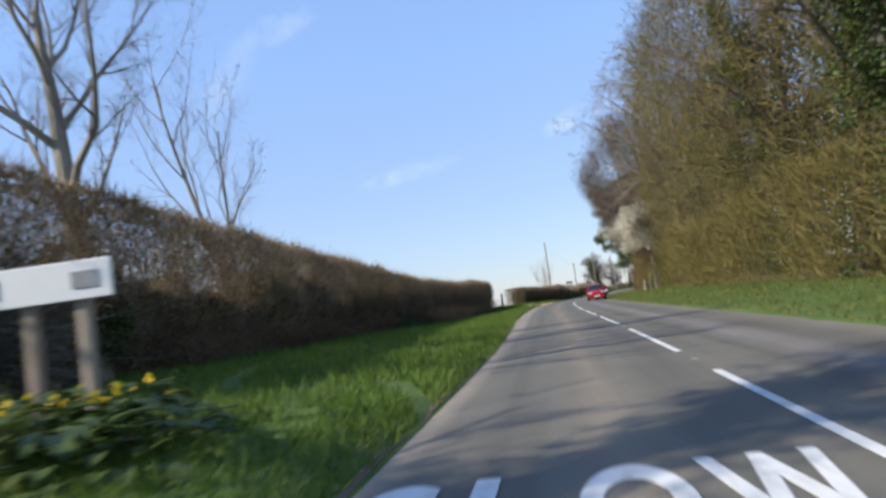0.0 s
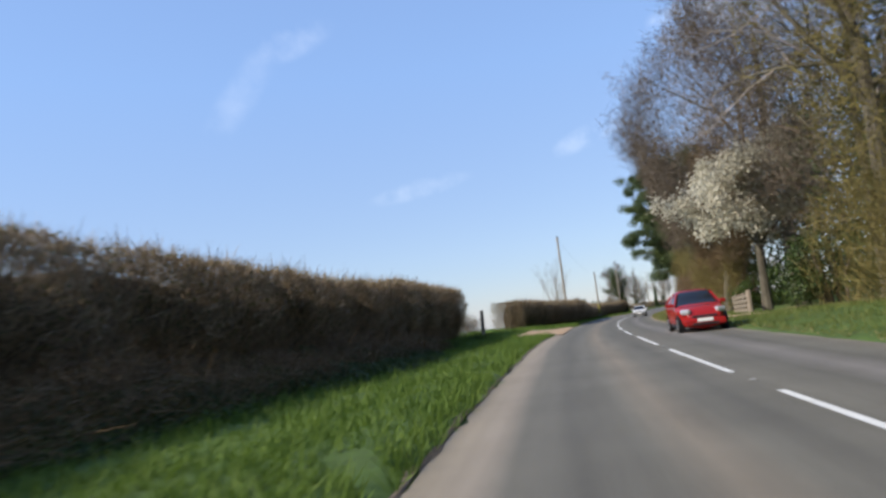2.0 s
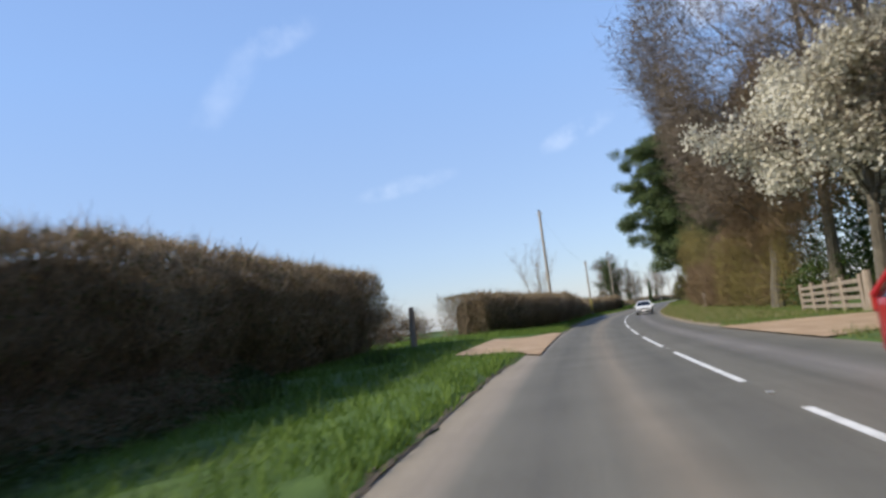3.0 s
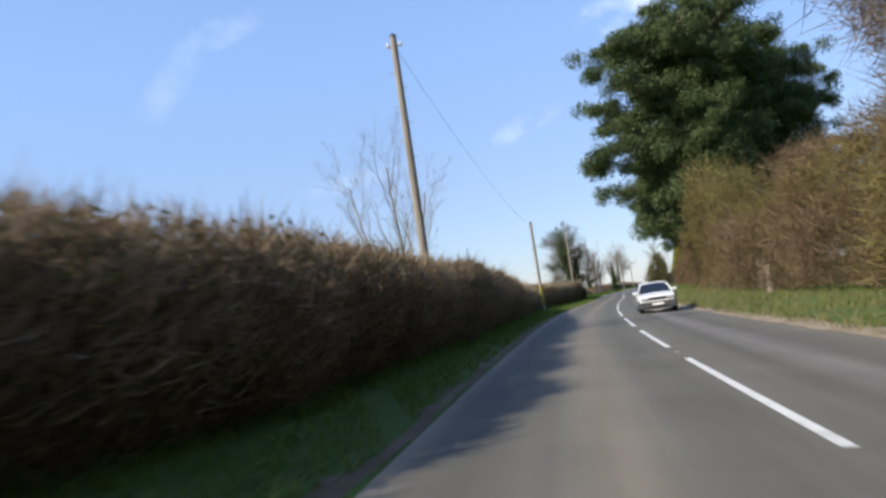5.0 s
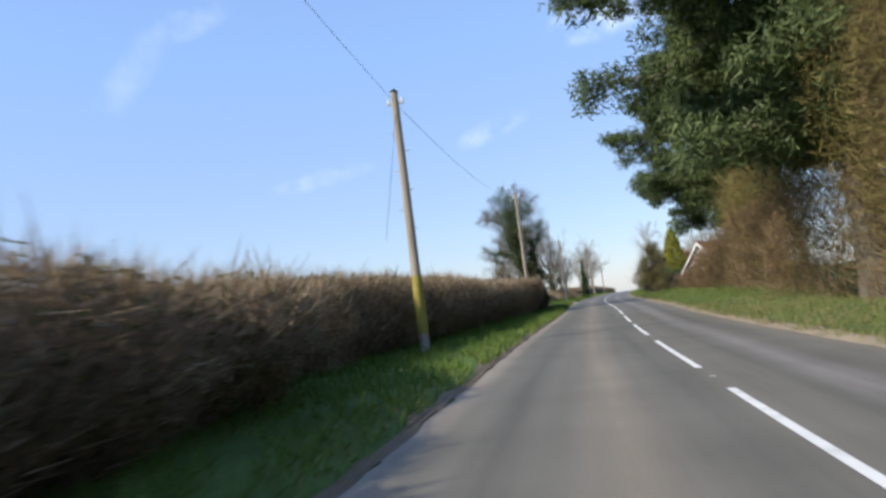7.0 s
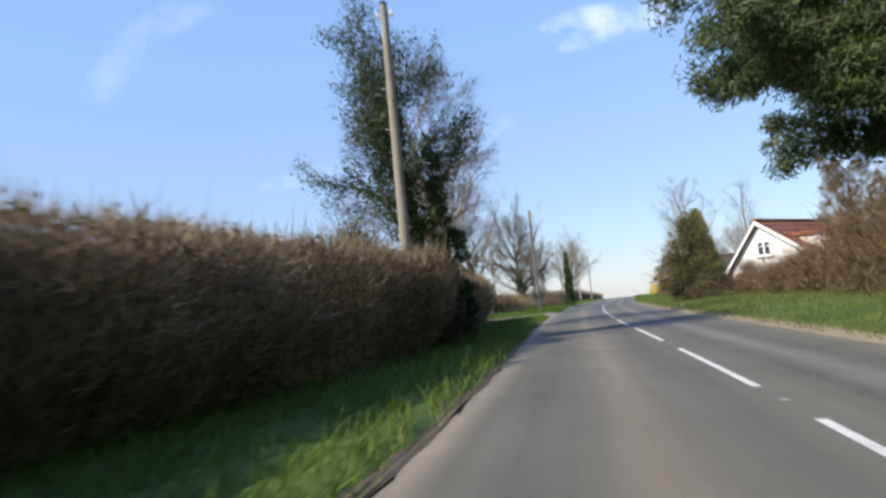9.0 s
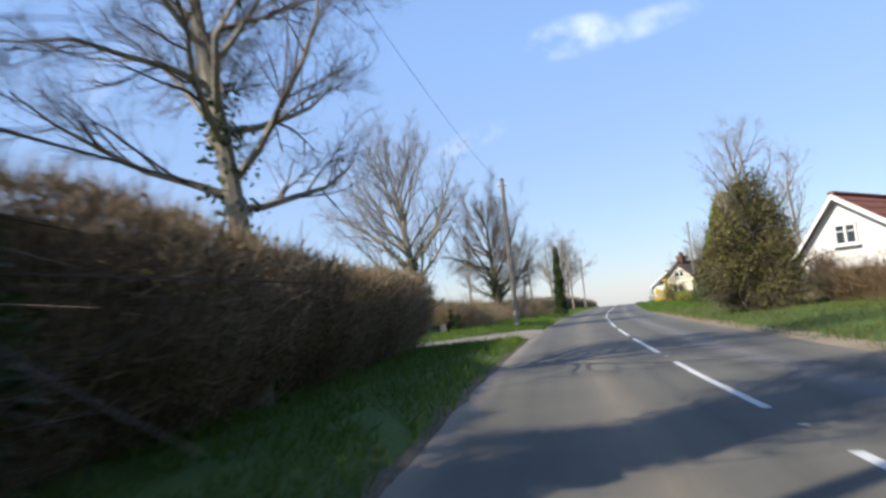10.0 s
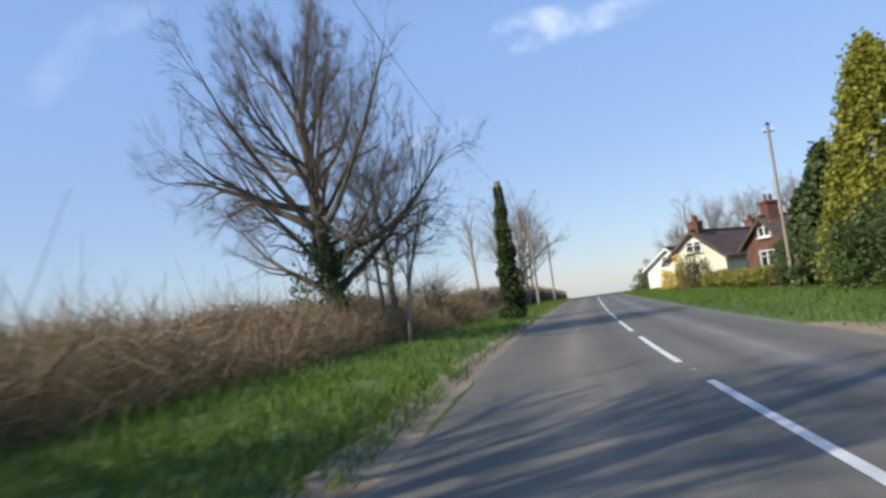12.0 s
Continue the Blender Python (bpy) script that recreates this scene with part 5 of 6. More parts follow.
thicket("roadside_thicket", "tall olive-brown bushes before the big pine", 93, 110, lin((93, 6.2), (96, 5.4), (100, 4.6), (109, 4.9)), 1.8, lin((93, 2.5), (97, 4.8), (101, 6.8), (109, 8.0)), 24000, "bud", 178, hang=0.08, floor=0.5, size=(0.14, 0.36), wide=(0.006, 0.014))
thicket("roadside_thicket", "rusty bare stems and twigs before the big pine", 93, 110, lin((93, 6.3), (96, 5.5), (100, 4.7), (109, 5.0)), 2.2, lin((93, 2.4), (97, 4.6), (101, 6.6), (109, 7.8)), 16000, "rust", 179, hang=0.06, floor=0.5, size=(0.14, 0.4), wide=(0.005, 0.012))
thicket("roadside_thicket", "brown dead stems and brambles along the verge", 80, 141, lin((80, 5.0), (94, 4.5), (125, 4.7), (141, 5.0)), 1.4, lin((80, 2.4), (94, 3.4), (120, 3.6), (128, 2.2), (133, 1.1), (141, 0.7)), 30000, "rust", 174, hang=0.0, up=1.2)
for k in range(5):
    y = 95 + 28 * (k + rw.uniform(0, 1)) / 5
    again((wood, wood3, wood2)[k % 3], y, 7.4 + rw.uniform(0, 4), rw.uniform(0, 360), rw.uniform(0.42, 0.58))
thicket("woodland_canopy", "overhanging crowns of grey-brown twigs above the drive", 50, 77, lin((50, 7.2), (58, 6.8), (62, 4.8), (66, 4.5), (77, 5.6)), 2.6, lin((50, 14), (60, 14), (66, 13), (77, 11)), 40000, "twig", 175, hang=0.30, floor=4.5)
thicket("woodland_canopy", "rust-brown twiggy crowns beside the drive", 60, 80, lin((60, 6.2), (80, 6.6)), 2.2, lin((60, 9.5), (72, 10), (80, 7.5)), 22000, "rust", 176, hang=0.2, floor=3.0)
thicket("woodland_ivy", "dark evergreen growth behind the drive", 50, 80, lin((50, 9.5), (62, 12.0), (80, 9.5)), 2.5, lin((50, 9), (80, 8)), 14000, "ivy", 177, size=(0.15, 0.3), wide=(0.05, 0.12), hang=0.0)

# ---- houses ----
def window(parent, w, h, m, mat="white"):
    """A casement: frame, sill, two panes, set in a wall facing -y of m."""
    win = new("window"); win.parent = parent; win.matrix_basis = m
    bm = bmesh.new()
    for a in ((-w / 2, -w / 2 + 0.07, -0.05, 0.05, 0, h), (w / 2 - 0.07, w / 2, -0.05, 0.05, 0, h), (-w / 2, w / 2, -0.05, 0.05, 0, 0.07), (-w / 2, w / 2, -0.05, 0.05, h - 0.07, h), (-0.04, 0.04, -0.05, 0.05, 0, h), (-w / 2, w / 2, -0.04, 0.04, h * 0.62, h * 0.62 + 0.04)):
        box(bm, *a)
    part("frame", bm, M[mat], win)
    part("sill", boxed(-w / 2 - 0.08, w / 2 + 0.08, -0.14, 0.05, -0.07, 0, bevel=0.01), M[mat], win)
    for x in (-w / 4, w / 4):
        part("pane", boxed(x - w / 4 + 0.03, x + w / 4 - 0.03, 0.0, 0.012, 0.05, h - 0.05), M["pane"], win)
    return win
def tiles(bm, x0, x1, ya, za, yb, zb, rows):
    """Courses of tiles from eaves (ya, za) up to ridge (yb, zb), each course lapping the one below."""
    for k in range(rows):
        a, b = k / rows, (k + 1.25) / rows
        p = [(x0, ya + (yb - ya) * a, za + (zb - za) * a + 0.05), (x1, ya + (yb - ya) * a, za + (zb - za) * a + 0.05), (x1, ya + (yb - ya) * min(b, 1), za + (zb - za) * min(b, 1) + 0.01), (x0, ya + (yb - ya) * min(b, 1), za + (zb - za) * min(b, 1) + 0.01)]
        q = [bm.verts.new(c) for c in p]; w = [bm.verts.new((c[0], c[1], c[2] - 0.045)) for c in p]
        bm.faces.new(q); bm.faces.new((q[1], q[0], w[0], w[1])); bm.faces.new((q[0], q[3], w[3], w[0])); bm.faces.new((q[2], q[1], w[1], w[2]))
def house(label, w, length, eaves, ridge, wallmat, roofmat, m, windows=(), chimneys=(), dormers=(), doors=(), off=0.0):
    """A gabled house: gables face -x and +x, its long walls face -y and +y."""
    ob = thing("house", label, "house", "roadside houses", m=m)
    bm = bmesh.new()
    sec = [(-w / 2, -0.4), (w / 2, -0.4), (w / 2, eaves), (off, ridge), (-w / 2, eaves)]
    A = [bm.verts.new((0, y, z)) for y, z in sec]; B = [bm.verts.new((length, y, z)) for y, z in sec]
    bm.faces.new(A[::-1]); bm.faces.new(B)
    for i in range(5):
        bm.faces.new((A[i], A[(i + 1) % 5], B[(i + 1) % 5], B[i]))
    bmesh.ops.recalc_face_normals(bm, faces=bm.faces)
    part("wall", bm, M[wallmat], ob)
    over = 0.35
    dz = (ridge - eaves) / (w / 2) * over
    bm = bmesh.new()
    n = max(8, int((w / 2) / 0.28))
    for s in (-1, 1):
        tiles(bm, -0.3, length + 0.3, s * (w / 2 + over), eaves - dz + 0.06, off, ridge + 0.1, n)
    bmesh.ops.recalc_face_normals(bm, faces=bm.faces)
    roof = part("roof", bm, M[roofmat], ob)
    bm = bmesh.new()
    box(bm, -0.32, length + 0.32, off - 0.13, off + 0.13, ridge + 0.08, ridge + 0.2, bevel=0.05)
    part("ridge_tiles", bm, M[roofmat], ob)
    for x in (-0.32, length + 0.29):
        bm = bmesh.new()
        for s in (-1, 1):
            v = [bm.verts.new(c) for c in ((x, s * (w / 2 + over), eaves - dz - 0.1), (x, s * (w / 2 + over), eaves - dz + 0.08), (x, off, ridge + 0.1), (x, off, ridge - 0.1))]
            v2 = [bm.verts.new((c.co.x + 0.03, c.co.y, c.co.z)) for c in v]
            for q in ((0, 1, 2, 3),): bm.faces.new([v[i] for i in q]); bm.faces.new([v2[i] for i in reversed(q)])
            for i in range(4): bm.faces.new((v[i], v2[i], v2[(i + 1) % 4], v[(i + 1) % 4]))
        bmesh.ops.recalc_face_normals(bm, faces=bm.faces)
        part("bargeboard", bm, M["white" if wallmat == "render" else "slate"], ob)
    for side in (-1, 1):
        part("gutter", boxed(-0.3, length + 0.3, side * (w / 2 + over) - 0.06, side * (w / 2 + over) + 0.06, eaves - dz - 0.06, eaves - dz + 0.03, bevel=0.02), M["dark"], ob)
    for wall, a, z, ww, hh in windows:
        q = {"gable": pose(-0.03, a, z, 0, 0, -90), "front": pose(a, -w / 2 - 0.03, z), "back": pose(a, w / 2 + 0.03, z, 0, 0, 180)}[wall]
        window(ob, ww, hh, q)
    for a, y, z in chimneys:
        ch = part("chimney", boxed(a - 0.35, a + 0.35, y - 0.3, y + 0.3, ridge - 1.2, ridge + z, bevel=0.02), M["oldbrick"], ob)
        part("chimney_cap", boxed(a - 0.42, a + 0.42, y - 0.37, y + 0.37, ridge + z, ridge + z + 0.12, bevel=0.02), M["oldbrick"], ch)
        for k in (-0.16, 0.16):
            bm = bmesh.new(); bmesh.ops.create_cone(bm, cap_ends=True, segments=10, radius1=0.12, radius2=0.09, depth=0.4, matrix=Matrix.Translation((a + k, y, ridge + z + 0.3)))
            part("chimney_pot", bm, M["oldbrick"], ch)
    for a, z0 in dormers:
        d = new("dormer"); d.parent = ob
        y0 = -w / 2 + (z0 - eaves) / (ridge - eaves) * (w / 2 + off) + 0.1
        part("dormer_cheeks", boxed(a - 0.75, a + 0.75, y0, y0 + 1.6, z0 - 0.1, z0 + 1.15), M[wallmat], d)
        bm = bmesh.new()
        box(bm, a - 0.95, a + 0.95, y0 - 0.25, y0 + 1.8, z0 + 1.15, z0 + 1.3, bevel=0.03)
        part("dormer_roof", bm, M[roofmat], d)
        win = window(ob, 1.2, 0.9, pose(a, y0 - 0.03, z0 + 0.1))
    for wall, a, ww, hh, mt in doors:
        q = {"gable": pose(-0.04, a, 0, 0, 0, -90), "front": pose(a, -w / 2 - 0.04, 0)}[wall]
        d = part("door", boxed(-ww / 2, ww / 2, -0.03, 0.03, 0, hh, bevel=0.01), M[mt], ob); d.matrix_basis = q
    return ob
def facing(y, u, turn=0.0):
    """Pose whose x runs away along the road and whose -y faces the road on the right-hand side; turned by degrees."""
    return Matrix.Translation(at(y, u)) @ pose(0, 0, 0, 0, 0, heading(y) + 90 + turn)
house("white rendered chalet bungalow with a red-brown tiled roof", 5.0, 8, 1.2, 3.5, "render", "tile", facing(145.6, 8.2, -40), windows=(("gable", 0.6, 1.75, 0.75, 0.75), ("front", 4.5, 0.3, 1.1, 0.6)), dormers=((1.7, 1.45), (5.4, 1.45)), off=0.8)
house("cream rendered cottage with a dark tiled roof", 4.0, 8, 1.9, 3.5, "cream", "slate", facing(184.6, 5.6, -38), windows=(("gable", 0.0, 2.2, 1.1, 0.7), ("gable", 0.3, 0.7, 1.2, 0.8), ("front", 3, 0.7, 1.2, 1.0)), chimneys=((0.6, 0, 0.6), (8.2, 0, 0.6)), doors=(("front", 6, 0.9, 1.9, "dark"),))
house("red brick house with a dark roof and tall chimneys", 3.4, 6, 2.0, 3.3, "oldbrick", "slate", facing(178.4, 8.3, -66), windows=(("gable", 0.0, 2.3, 1.0, 0.8), ("gable", 0.0, 0.7, 1.2, 0.9)), chimneys=((0.5, 0, 0.8), (7.2, 0, 0.8)))
house("white gabled house further along the road", 3.6, 7, 1.8, 3.2, "render", "slate", facing(196, 5.2, -25), windows=(("gable", 0, 1.9, 0.9, 0.7), ("gable", 0, 0.6, 1.0, 0.8)), chimneys=((7, 0, 0.6),))
put(shrub("forsythia_bush", "yellow flowering forsythia before the cottage gable", 96, 0.8, 0.8, 2.1, "yellow", 3500, 0.05, 12), 182.2, 3.9)
put(shrub("garden_shrub", "brown-green twiggy shrub before the cottage", 97, 1.2, 1.2, 2.3, "olive", 4500, 0.05, 14, twigs=400), 180.0, 4.6)
# garden planting on the right
def garden_hedge(label, y0, y1, u, d, h, mat, seed, size=0.045, leafy=7.0):
    return hedge("garden_hedge", label, (y0, y1), lin((y0, u), (y1, u)), d, lin((y0, h), (y1, h)), seed, mats=("twig", mat), density=90, leafy=leafy, group="garden hedges", hair=0.4, leafsize=size)
garden_hedge("trimmed golden-green privet hedge before the cottage", 165.5, 177, 4.4, 1.0, 0.75, "gold", 81)
garden_hedge("dark green evergreen garden hedge", 149.5, 165, 4.7, 1.6, 1.55, "laurel", 82)
garden_hedge("brown beech hedge before the white bungalow", 141.5, 151, 6.2, 1.4, 0.85, "hedgeleaf", 83, leafy=3)
put(conifer("golden_conifer", "tall golden-green pointed conifer", 84, 6.0, 1.75, "gold", 22000, 0.075), 159.8, 6.3)
put(conifer("dark_conifer", "dark green rounded cypress", 85, 3.9, 1.25, "needle", 9000), 162.4, 5.9)
put(conifer("dark_conifer", "dark evergreen beside the cottage", 86, 3.0, 1.0, "ivy", 7000), 165.2, 6.2)
put(shrub("evergreen_bush", "big grey-green rounded bush by the verge", 87, 1.7, 2.2, 2.1, "laurel", 12000, 0.05, 20), 157.6, 5.4)
put(shrub("evergreen_bush", "rounded green box bush above the verge", 98, 1.5, 1.5, 2.3, "laurel", 9000, 0.05, 18), 153.8, 6.6)
put(shrub("evergreen_bush", "tall dark evergreen below the golden conifer", 99, 1.8, 1.7, 3.4, "laurel", 10000, 0.055, 20), 161.2, 6.6)
put(shrub("evergreen_bush", "dark laurel bush in the garden", 88, 1.9, 1.6, 2.6, "ivy", 9000, 0.06, 18), 164, 6.6)
put(shrub("ivy_clad_tree", "broad olive-green ivied tree with bare twigs on top", 89, 1.2, 1.2, 4.3, "olive", 26000, 0.045, 44, twigs=4200, cat="tree"), 140.6, 3.3)
again(near, 140.6, 3.4, 0, 0.85, label="bare twigs rising out of the ivy")
put(shrub("bramble_bush", "brown leafless bush below the garden hedge", 90, 1.6, 1.3, 1.6, "rust", 3000, 0.045, 14, twigs=1400), 146, 6.4)
for k, (y, u, s) in enumerate(((200, 5.6, 1.1), (205, 5.6, 1.2), (211, 5.8, 1.4), (217, 5.8, 1.6), (223, 6.0, 1.8), (230, 6, 1.9))):
    q = shrub("roadside_bush", "dark hedge bush along the far pavement", 91 + k, 1.8, 1.6, 2.4 * s, "laurel" if k % 2 else "needle", 3000, 0.08, 12, group="far roadside bushes")
    put(q, y, u)

# ---- fences, gate, sign ----
def rail_fence(label, ya, ua, yb, ub, h, rails, bays, group):
    ob = thing("rail_fence", label, "fence", group)
    a, b = at(ya, ua), at(yb, ub)
    for i in range(bays + 1):
        p = a.lerp(b, i / bays)
        q = part("post", boxed(-0.06, 0.06, -0.06, 0.06, -0.2, h + 0.1, bevel=0.012), M["post"], ob); q.matrix_basis = Matrix.Translation(p) @ pose(0, 0, 0, 0, 0, 15 * math.sin(i * 3))
    d = (b - a); ang = math.degrees(math.atan2(d.y, d.x))
    for k in range(rails):
        z = h * (k + 0.7) / rails
        q = part("rail", boxed(0, d.length, -0.025, 0.025, -0.055, 0.055, bevel=0.01), M["post"], ob); q.matrix_basis = Matrix.Translation(a + Vector((0, 0, z))) @ pose(0, 0, 0, 0, -math.degrees(math.atan2(d.z, Vector((d.x, d.y)).length)), ang)
    return ob
rail_fence("weathered timber post and rail fence beside the drive", 56.2, 4.9, 64.0, 5.6, 0.85, 4, 4, "timber fences")
rail_fence("short grey timber fence panel in the thicket", 91.0, 5.3, 97.0, 5.8, 1.2, 4, 3, "timber fences")
rail_fence("grey timber field gate beside a pale post", 145.9, 3.85, 147.2, 5.4, 0.95, 5, 2, "timber fences")
def stump(label, y, u, h, r):
    v, f = [], []
    rng = np.random.default_rng(int(y))
    tube([Vector((0, 0, -0.1)), Vector((0.02, 0, h * 0.5)), Vector((0.05, 0.02, h))], [r * 1.2, r, r * 0.9], 9, v, f)
    tagged(new("timber_post", mesh_of("timber_post", v, f, M["post"])), label, "post").matrix_world = Matrix.Translation(at(y, u))
stump("thick weathered gate post beside the gravel entrance", 56.6, -7.0, 1.2, 0.09)
stump("thick grey timber gate post at the drive", 55.6, 4.8, 1.0, 0.11)
stump("pale broken trunk stub on the verge", 88.0, 4.7, 1.0, 0.12)
stump("old pale gate post before a garden", 145.8, 3.65, 0.95, 0.09)
def village_sign():
    ob = thing("village_sign", "white village name board on two timber posts", "sign")
    for x in (-0.6, 0.12, 0.5):
        part("post", boxed(x - 0.05, x + 0.05, -0.05, 0.05, -0.2, 1.14, bevel=0.01), M["post"], ob)
    board = part("board", boxed(-0.85, 0.75, -0.085, -0.05, 0.98, 1.26, bevel=0.006), M["white"], ob, "weathered white name board")
    bm = bmesh.new()
    x = -0.78
    for k, w in enumerate((0.10, 0.08, 0.11, 0.09, 0.10, 0.08)):
        box(bm, x, x + w, -0.092, -0.086, 1.05, 1.19); x += w + 0.035
    part("lettering", bm, M["signtext"], board, "row of dark illegible letters")
    part("emblem", boxed(0.47, 0.66, -0.092, -0.086, 1.06, 1.18), M["steel"], board)
    ob.matrix_world = Matrix.Translation(at(3.9, -5.72)) @ pose(0, 0, 0, 0, 0, heading(5.9) + 10)
village_sign()
def daffodils(label, y, u, n, seed, flowers=True):
    rng = np.random.default_rng(seed)
    ob = thing("daffodil_clump", label, "flowers", "daffodils")
    P = np.stack([rng.normal(0, 0.22, n), rng.normal(0, 0.3, n), np.zeros(n)], 1)
    v, f = ribbons(rng, P, np.array([0, 0, 1.0]) + rng.normal(size=(n, 3)) * 0.3, rng.uniform(0.22, 0.38, n), np.full(n, 0.012), 0.25)
    part_mesh("leaves", mesh_of("leaves", v, f, M["laurel"]), ob)["kind"] = "stuff"
    if flowers:
        k = n // 12
        pos = []
        for i in range(k):
            c = P[rng.integers(0, n)] + np.array([0, 0, rng.uniform(0.3, 0.42)]); pos.append(c + rng.normal(size=(7, 3)) * 0.022)
        part_mesh("flower_cover", mesh_of("flower_cover", *leaves(rng, np.concatenate(pos), 0.035), M["daffodil"]), ob, "yellow daffodil heads")["kind"] = "stuff"
    put(ob, y, u)
daffodils("yellow daffodils at the foot of the sign", 3.5, -5.3, 160, 1)
daffodils("yellow daffodils on the verge", 3.4, -6.0, 140, 2)
daffodils("yellow daffodils by the sign post", 3.7, -4.8, 100, 3)
def weeds(label, y, u, n, seed):
    """Broad drooping dock leaves in a low heap."""
    rng = np.random.default_rng(seed)
    ob = thing("dock_weeds", label, "weeds", "weeds by the sign")
    for k in range(n):
        w = rng.uniform(0, 6.283); q = rng.uniform(0.1, 1) ** 0.6; ln, wd = rng.uniform(0.16, 0.30), rng.uniform(0.04, 0.075)
        root = Vector((math.cos(w) * q * 0.55, math.sin(w) * q * 0.55, 0.05 + 0.38 * (1 - q * q) + rng.uniform(-0.06, 0.06)))
        d = Vector((math.cos(w), math.sin(w), rng.uniform(0.1, 0.8))).normalized(); sd = d.cross(Vector((0, 0, 1))).normalized()
        v, f = [], []
        for i, (t, b) in enumerate(((0, 0.15), (0.3, 0.9), (0.6, 1.0), (0.85, 0.55), (1.0, 0.05))):
            c = root + d * ln * t - Vector((0, 0, 0.12 * t * t))
            v += [tuple(c - sd * wd * b), tuple(c + Vector((0, 0, -0.012))), tuple(c + sd * wd * b)]
            if i: j = 3 * i; f += [(j - 3, j - 2, j + 1, j), (j - 2, j - 1, j + 2, j + 1)]
        part_mesh("leaf", mesh_of("leaf", v, f, M["laurel"]), ob)
    put(ob, y, u)
for k, (y, u) in enumerate(((3.3, -4.55), (3.0, -5.0), (3.5, -5.2), (2.8, -4.6), (3.6, -4.7))):
    weeds("broad dark green dock leaves before the sign", y, u, 42, 70 + k)
daffodils("clump of pale daffodil leaves on the verge", 45.5, -6.2, 160, 5, False)
daffodils("clump of daffodil leaves near the hedge", 51, -6.3, 120, 6, False)
def drive(name, label, ya, yb, u0, u1, mat):
    """A gravel apron from the road's edge to a gateway."""
    n, k = 14, 8
    v, f = [], []
    for i in range(n + 1):
        for j in range(k + 1):
            t = j / k; u = u0 + (u1 - u0) * t
            m = (ya + yb) / 2; half = (yb - ya) / 2 * (1 - 0.35 * min(1, t * 2))
            y = m + half * (2 * i / n - 1)
            p = at(y, u); p.z = float(ground_z(y, u)) + 0.03 + 0.003 * math.sin(i * 2 + j)
            v.append(tuple(p))
    for i in range(n):
        for j in range(k):
            a = i * (k + 1) + j; f.append((a, a + 1, a + k + 2, a + k + 1))
    ob = new(name, mesh_of(name, v, f, M[mat]))
    tagged(ob, label, "driveway", kind="structure")
drive("driveway", "sandy gravel entrance beside the hedge", 50.4, 60.4, -2.9, -4.9, "gravel")
drive("driveway", "pale sandy gravel drive under the blossom tree", 47.8, 55.2, 1.2, 13, "gravel")
def drive_mouth():
    v, f = [], []
    us = np.linspace(-3.0, -11, 24)
    for i in range(13):
        for u in us:
            end = float(drive_end(u)); y = 137.3 + (end + 0.1 - 137.3) * i / 12
            p = at(y, float(u)); v.append((p.x, p.y, p.z + (0.03 if u < -3.3 else 0.006)))
    for i in range(12):
        for j in range(23):
            a = i * 24 + j; f.append((a, a + 1, a + 25, a + 24))
    tagged(new("driveway", mesh_of("driveway", v, f, M["greygravel"])), "grey-brown gravel drive mouth by the bare trees", "driveway", kind="structure")
drive_mouth()
def notice_board(y, u):
    ob = thing("notice_board", "low white and dark notice board on short legs", "sign")
    for x in (-0.42, 0.42):
        part("leg", boxed(x - 0.03, x + 0.03, -0.02, 0.02, -0.15, 0.2, bevel=0.006), M["post"], ob)
    b = part("board", boxed(-0.5, 0.5, -0.035, -0.02, 0.1, 0.5, bevel=0.005), M["cateye"], ob, "weathered pale board")
    part("panel", boxed(-0.47, 0.12, -0.042, -0.036, 0.13, 0.47), M["signtext"], b, "dark panel")
    bm = bmesh.new()
    for k, w in enumerate((0.28, 0.22, 0.26)): box(bm, 0.17, 0.17 + w, -0.042, -0.036, 0.36 - 0.1 * k, 0.40 - 0.1 * k)
    part("lettering", bm, M["purple"], b, "purple illegible lines")
    ob.matrix_world = Matrix.Translation(at(y, u)) @ pose(0, 0, 0, 0, 0, heading(y) + 12) @ Matrix.Diagonal((0.5, 0.5, 0.55, 1))
notice_board(142.2, -6.45)

# ---- painted word on the lane ----
def word_on_road(y, height):
    """The word SLOW, stretched along the lane; each letter spans (u0, u1)."""
    word = thing("road_word", "worn white word SLOW painted on the lane", "road marking")
    word.matrix_world = Matrix.Translation(on_road(y, 0, 0.005)) @ pose(0, 0, 0, 0, 0, heading(y))
    for ch, u0, u1 in (("S", -2.20, -1.84), ("L", -1.70, -1.36), ("O", -1.24, -0.79), ("W", -0.72, -0.20)):
        cu = bpy.data.curves.new("letter", "FONT"); cu.body, cu.size, cu.extrude, cu.offset = ch, 1.0, 0.002, 0.03
        cu.materials.append(M["paint"])
        ob = new("letter", cu)
        bpy.context.view_layer.update()
        xs = [c[0] for c in ob.bound_box]; ys = [c[1] for c in ob.bound_box]
        w, h = max(xs) - min(xs), max(ys) - min(ys)
        sx, sy = (u1 - u0) / w, height / h
        ob.parent = word
        ob.matrix_basis = Matrix.Translation((u0 - min(xs) * sx, -min(ys) * sy, 0)) @ Matrix.Diagonal((sx, sy, 1, 1))
word_on_road(1.75, 1.12)

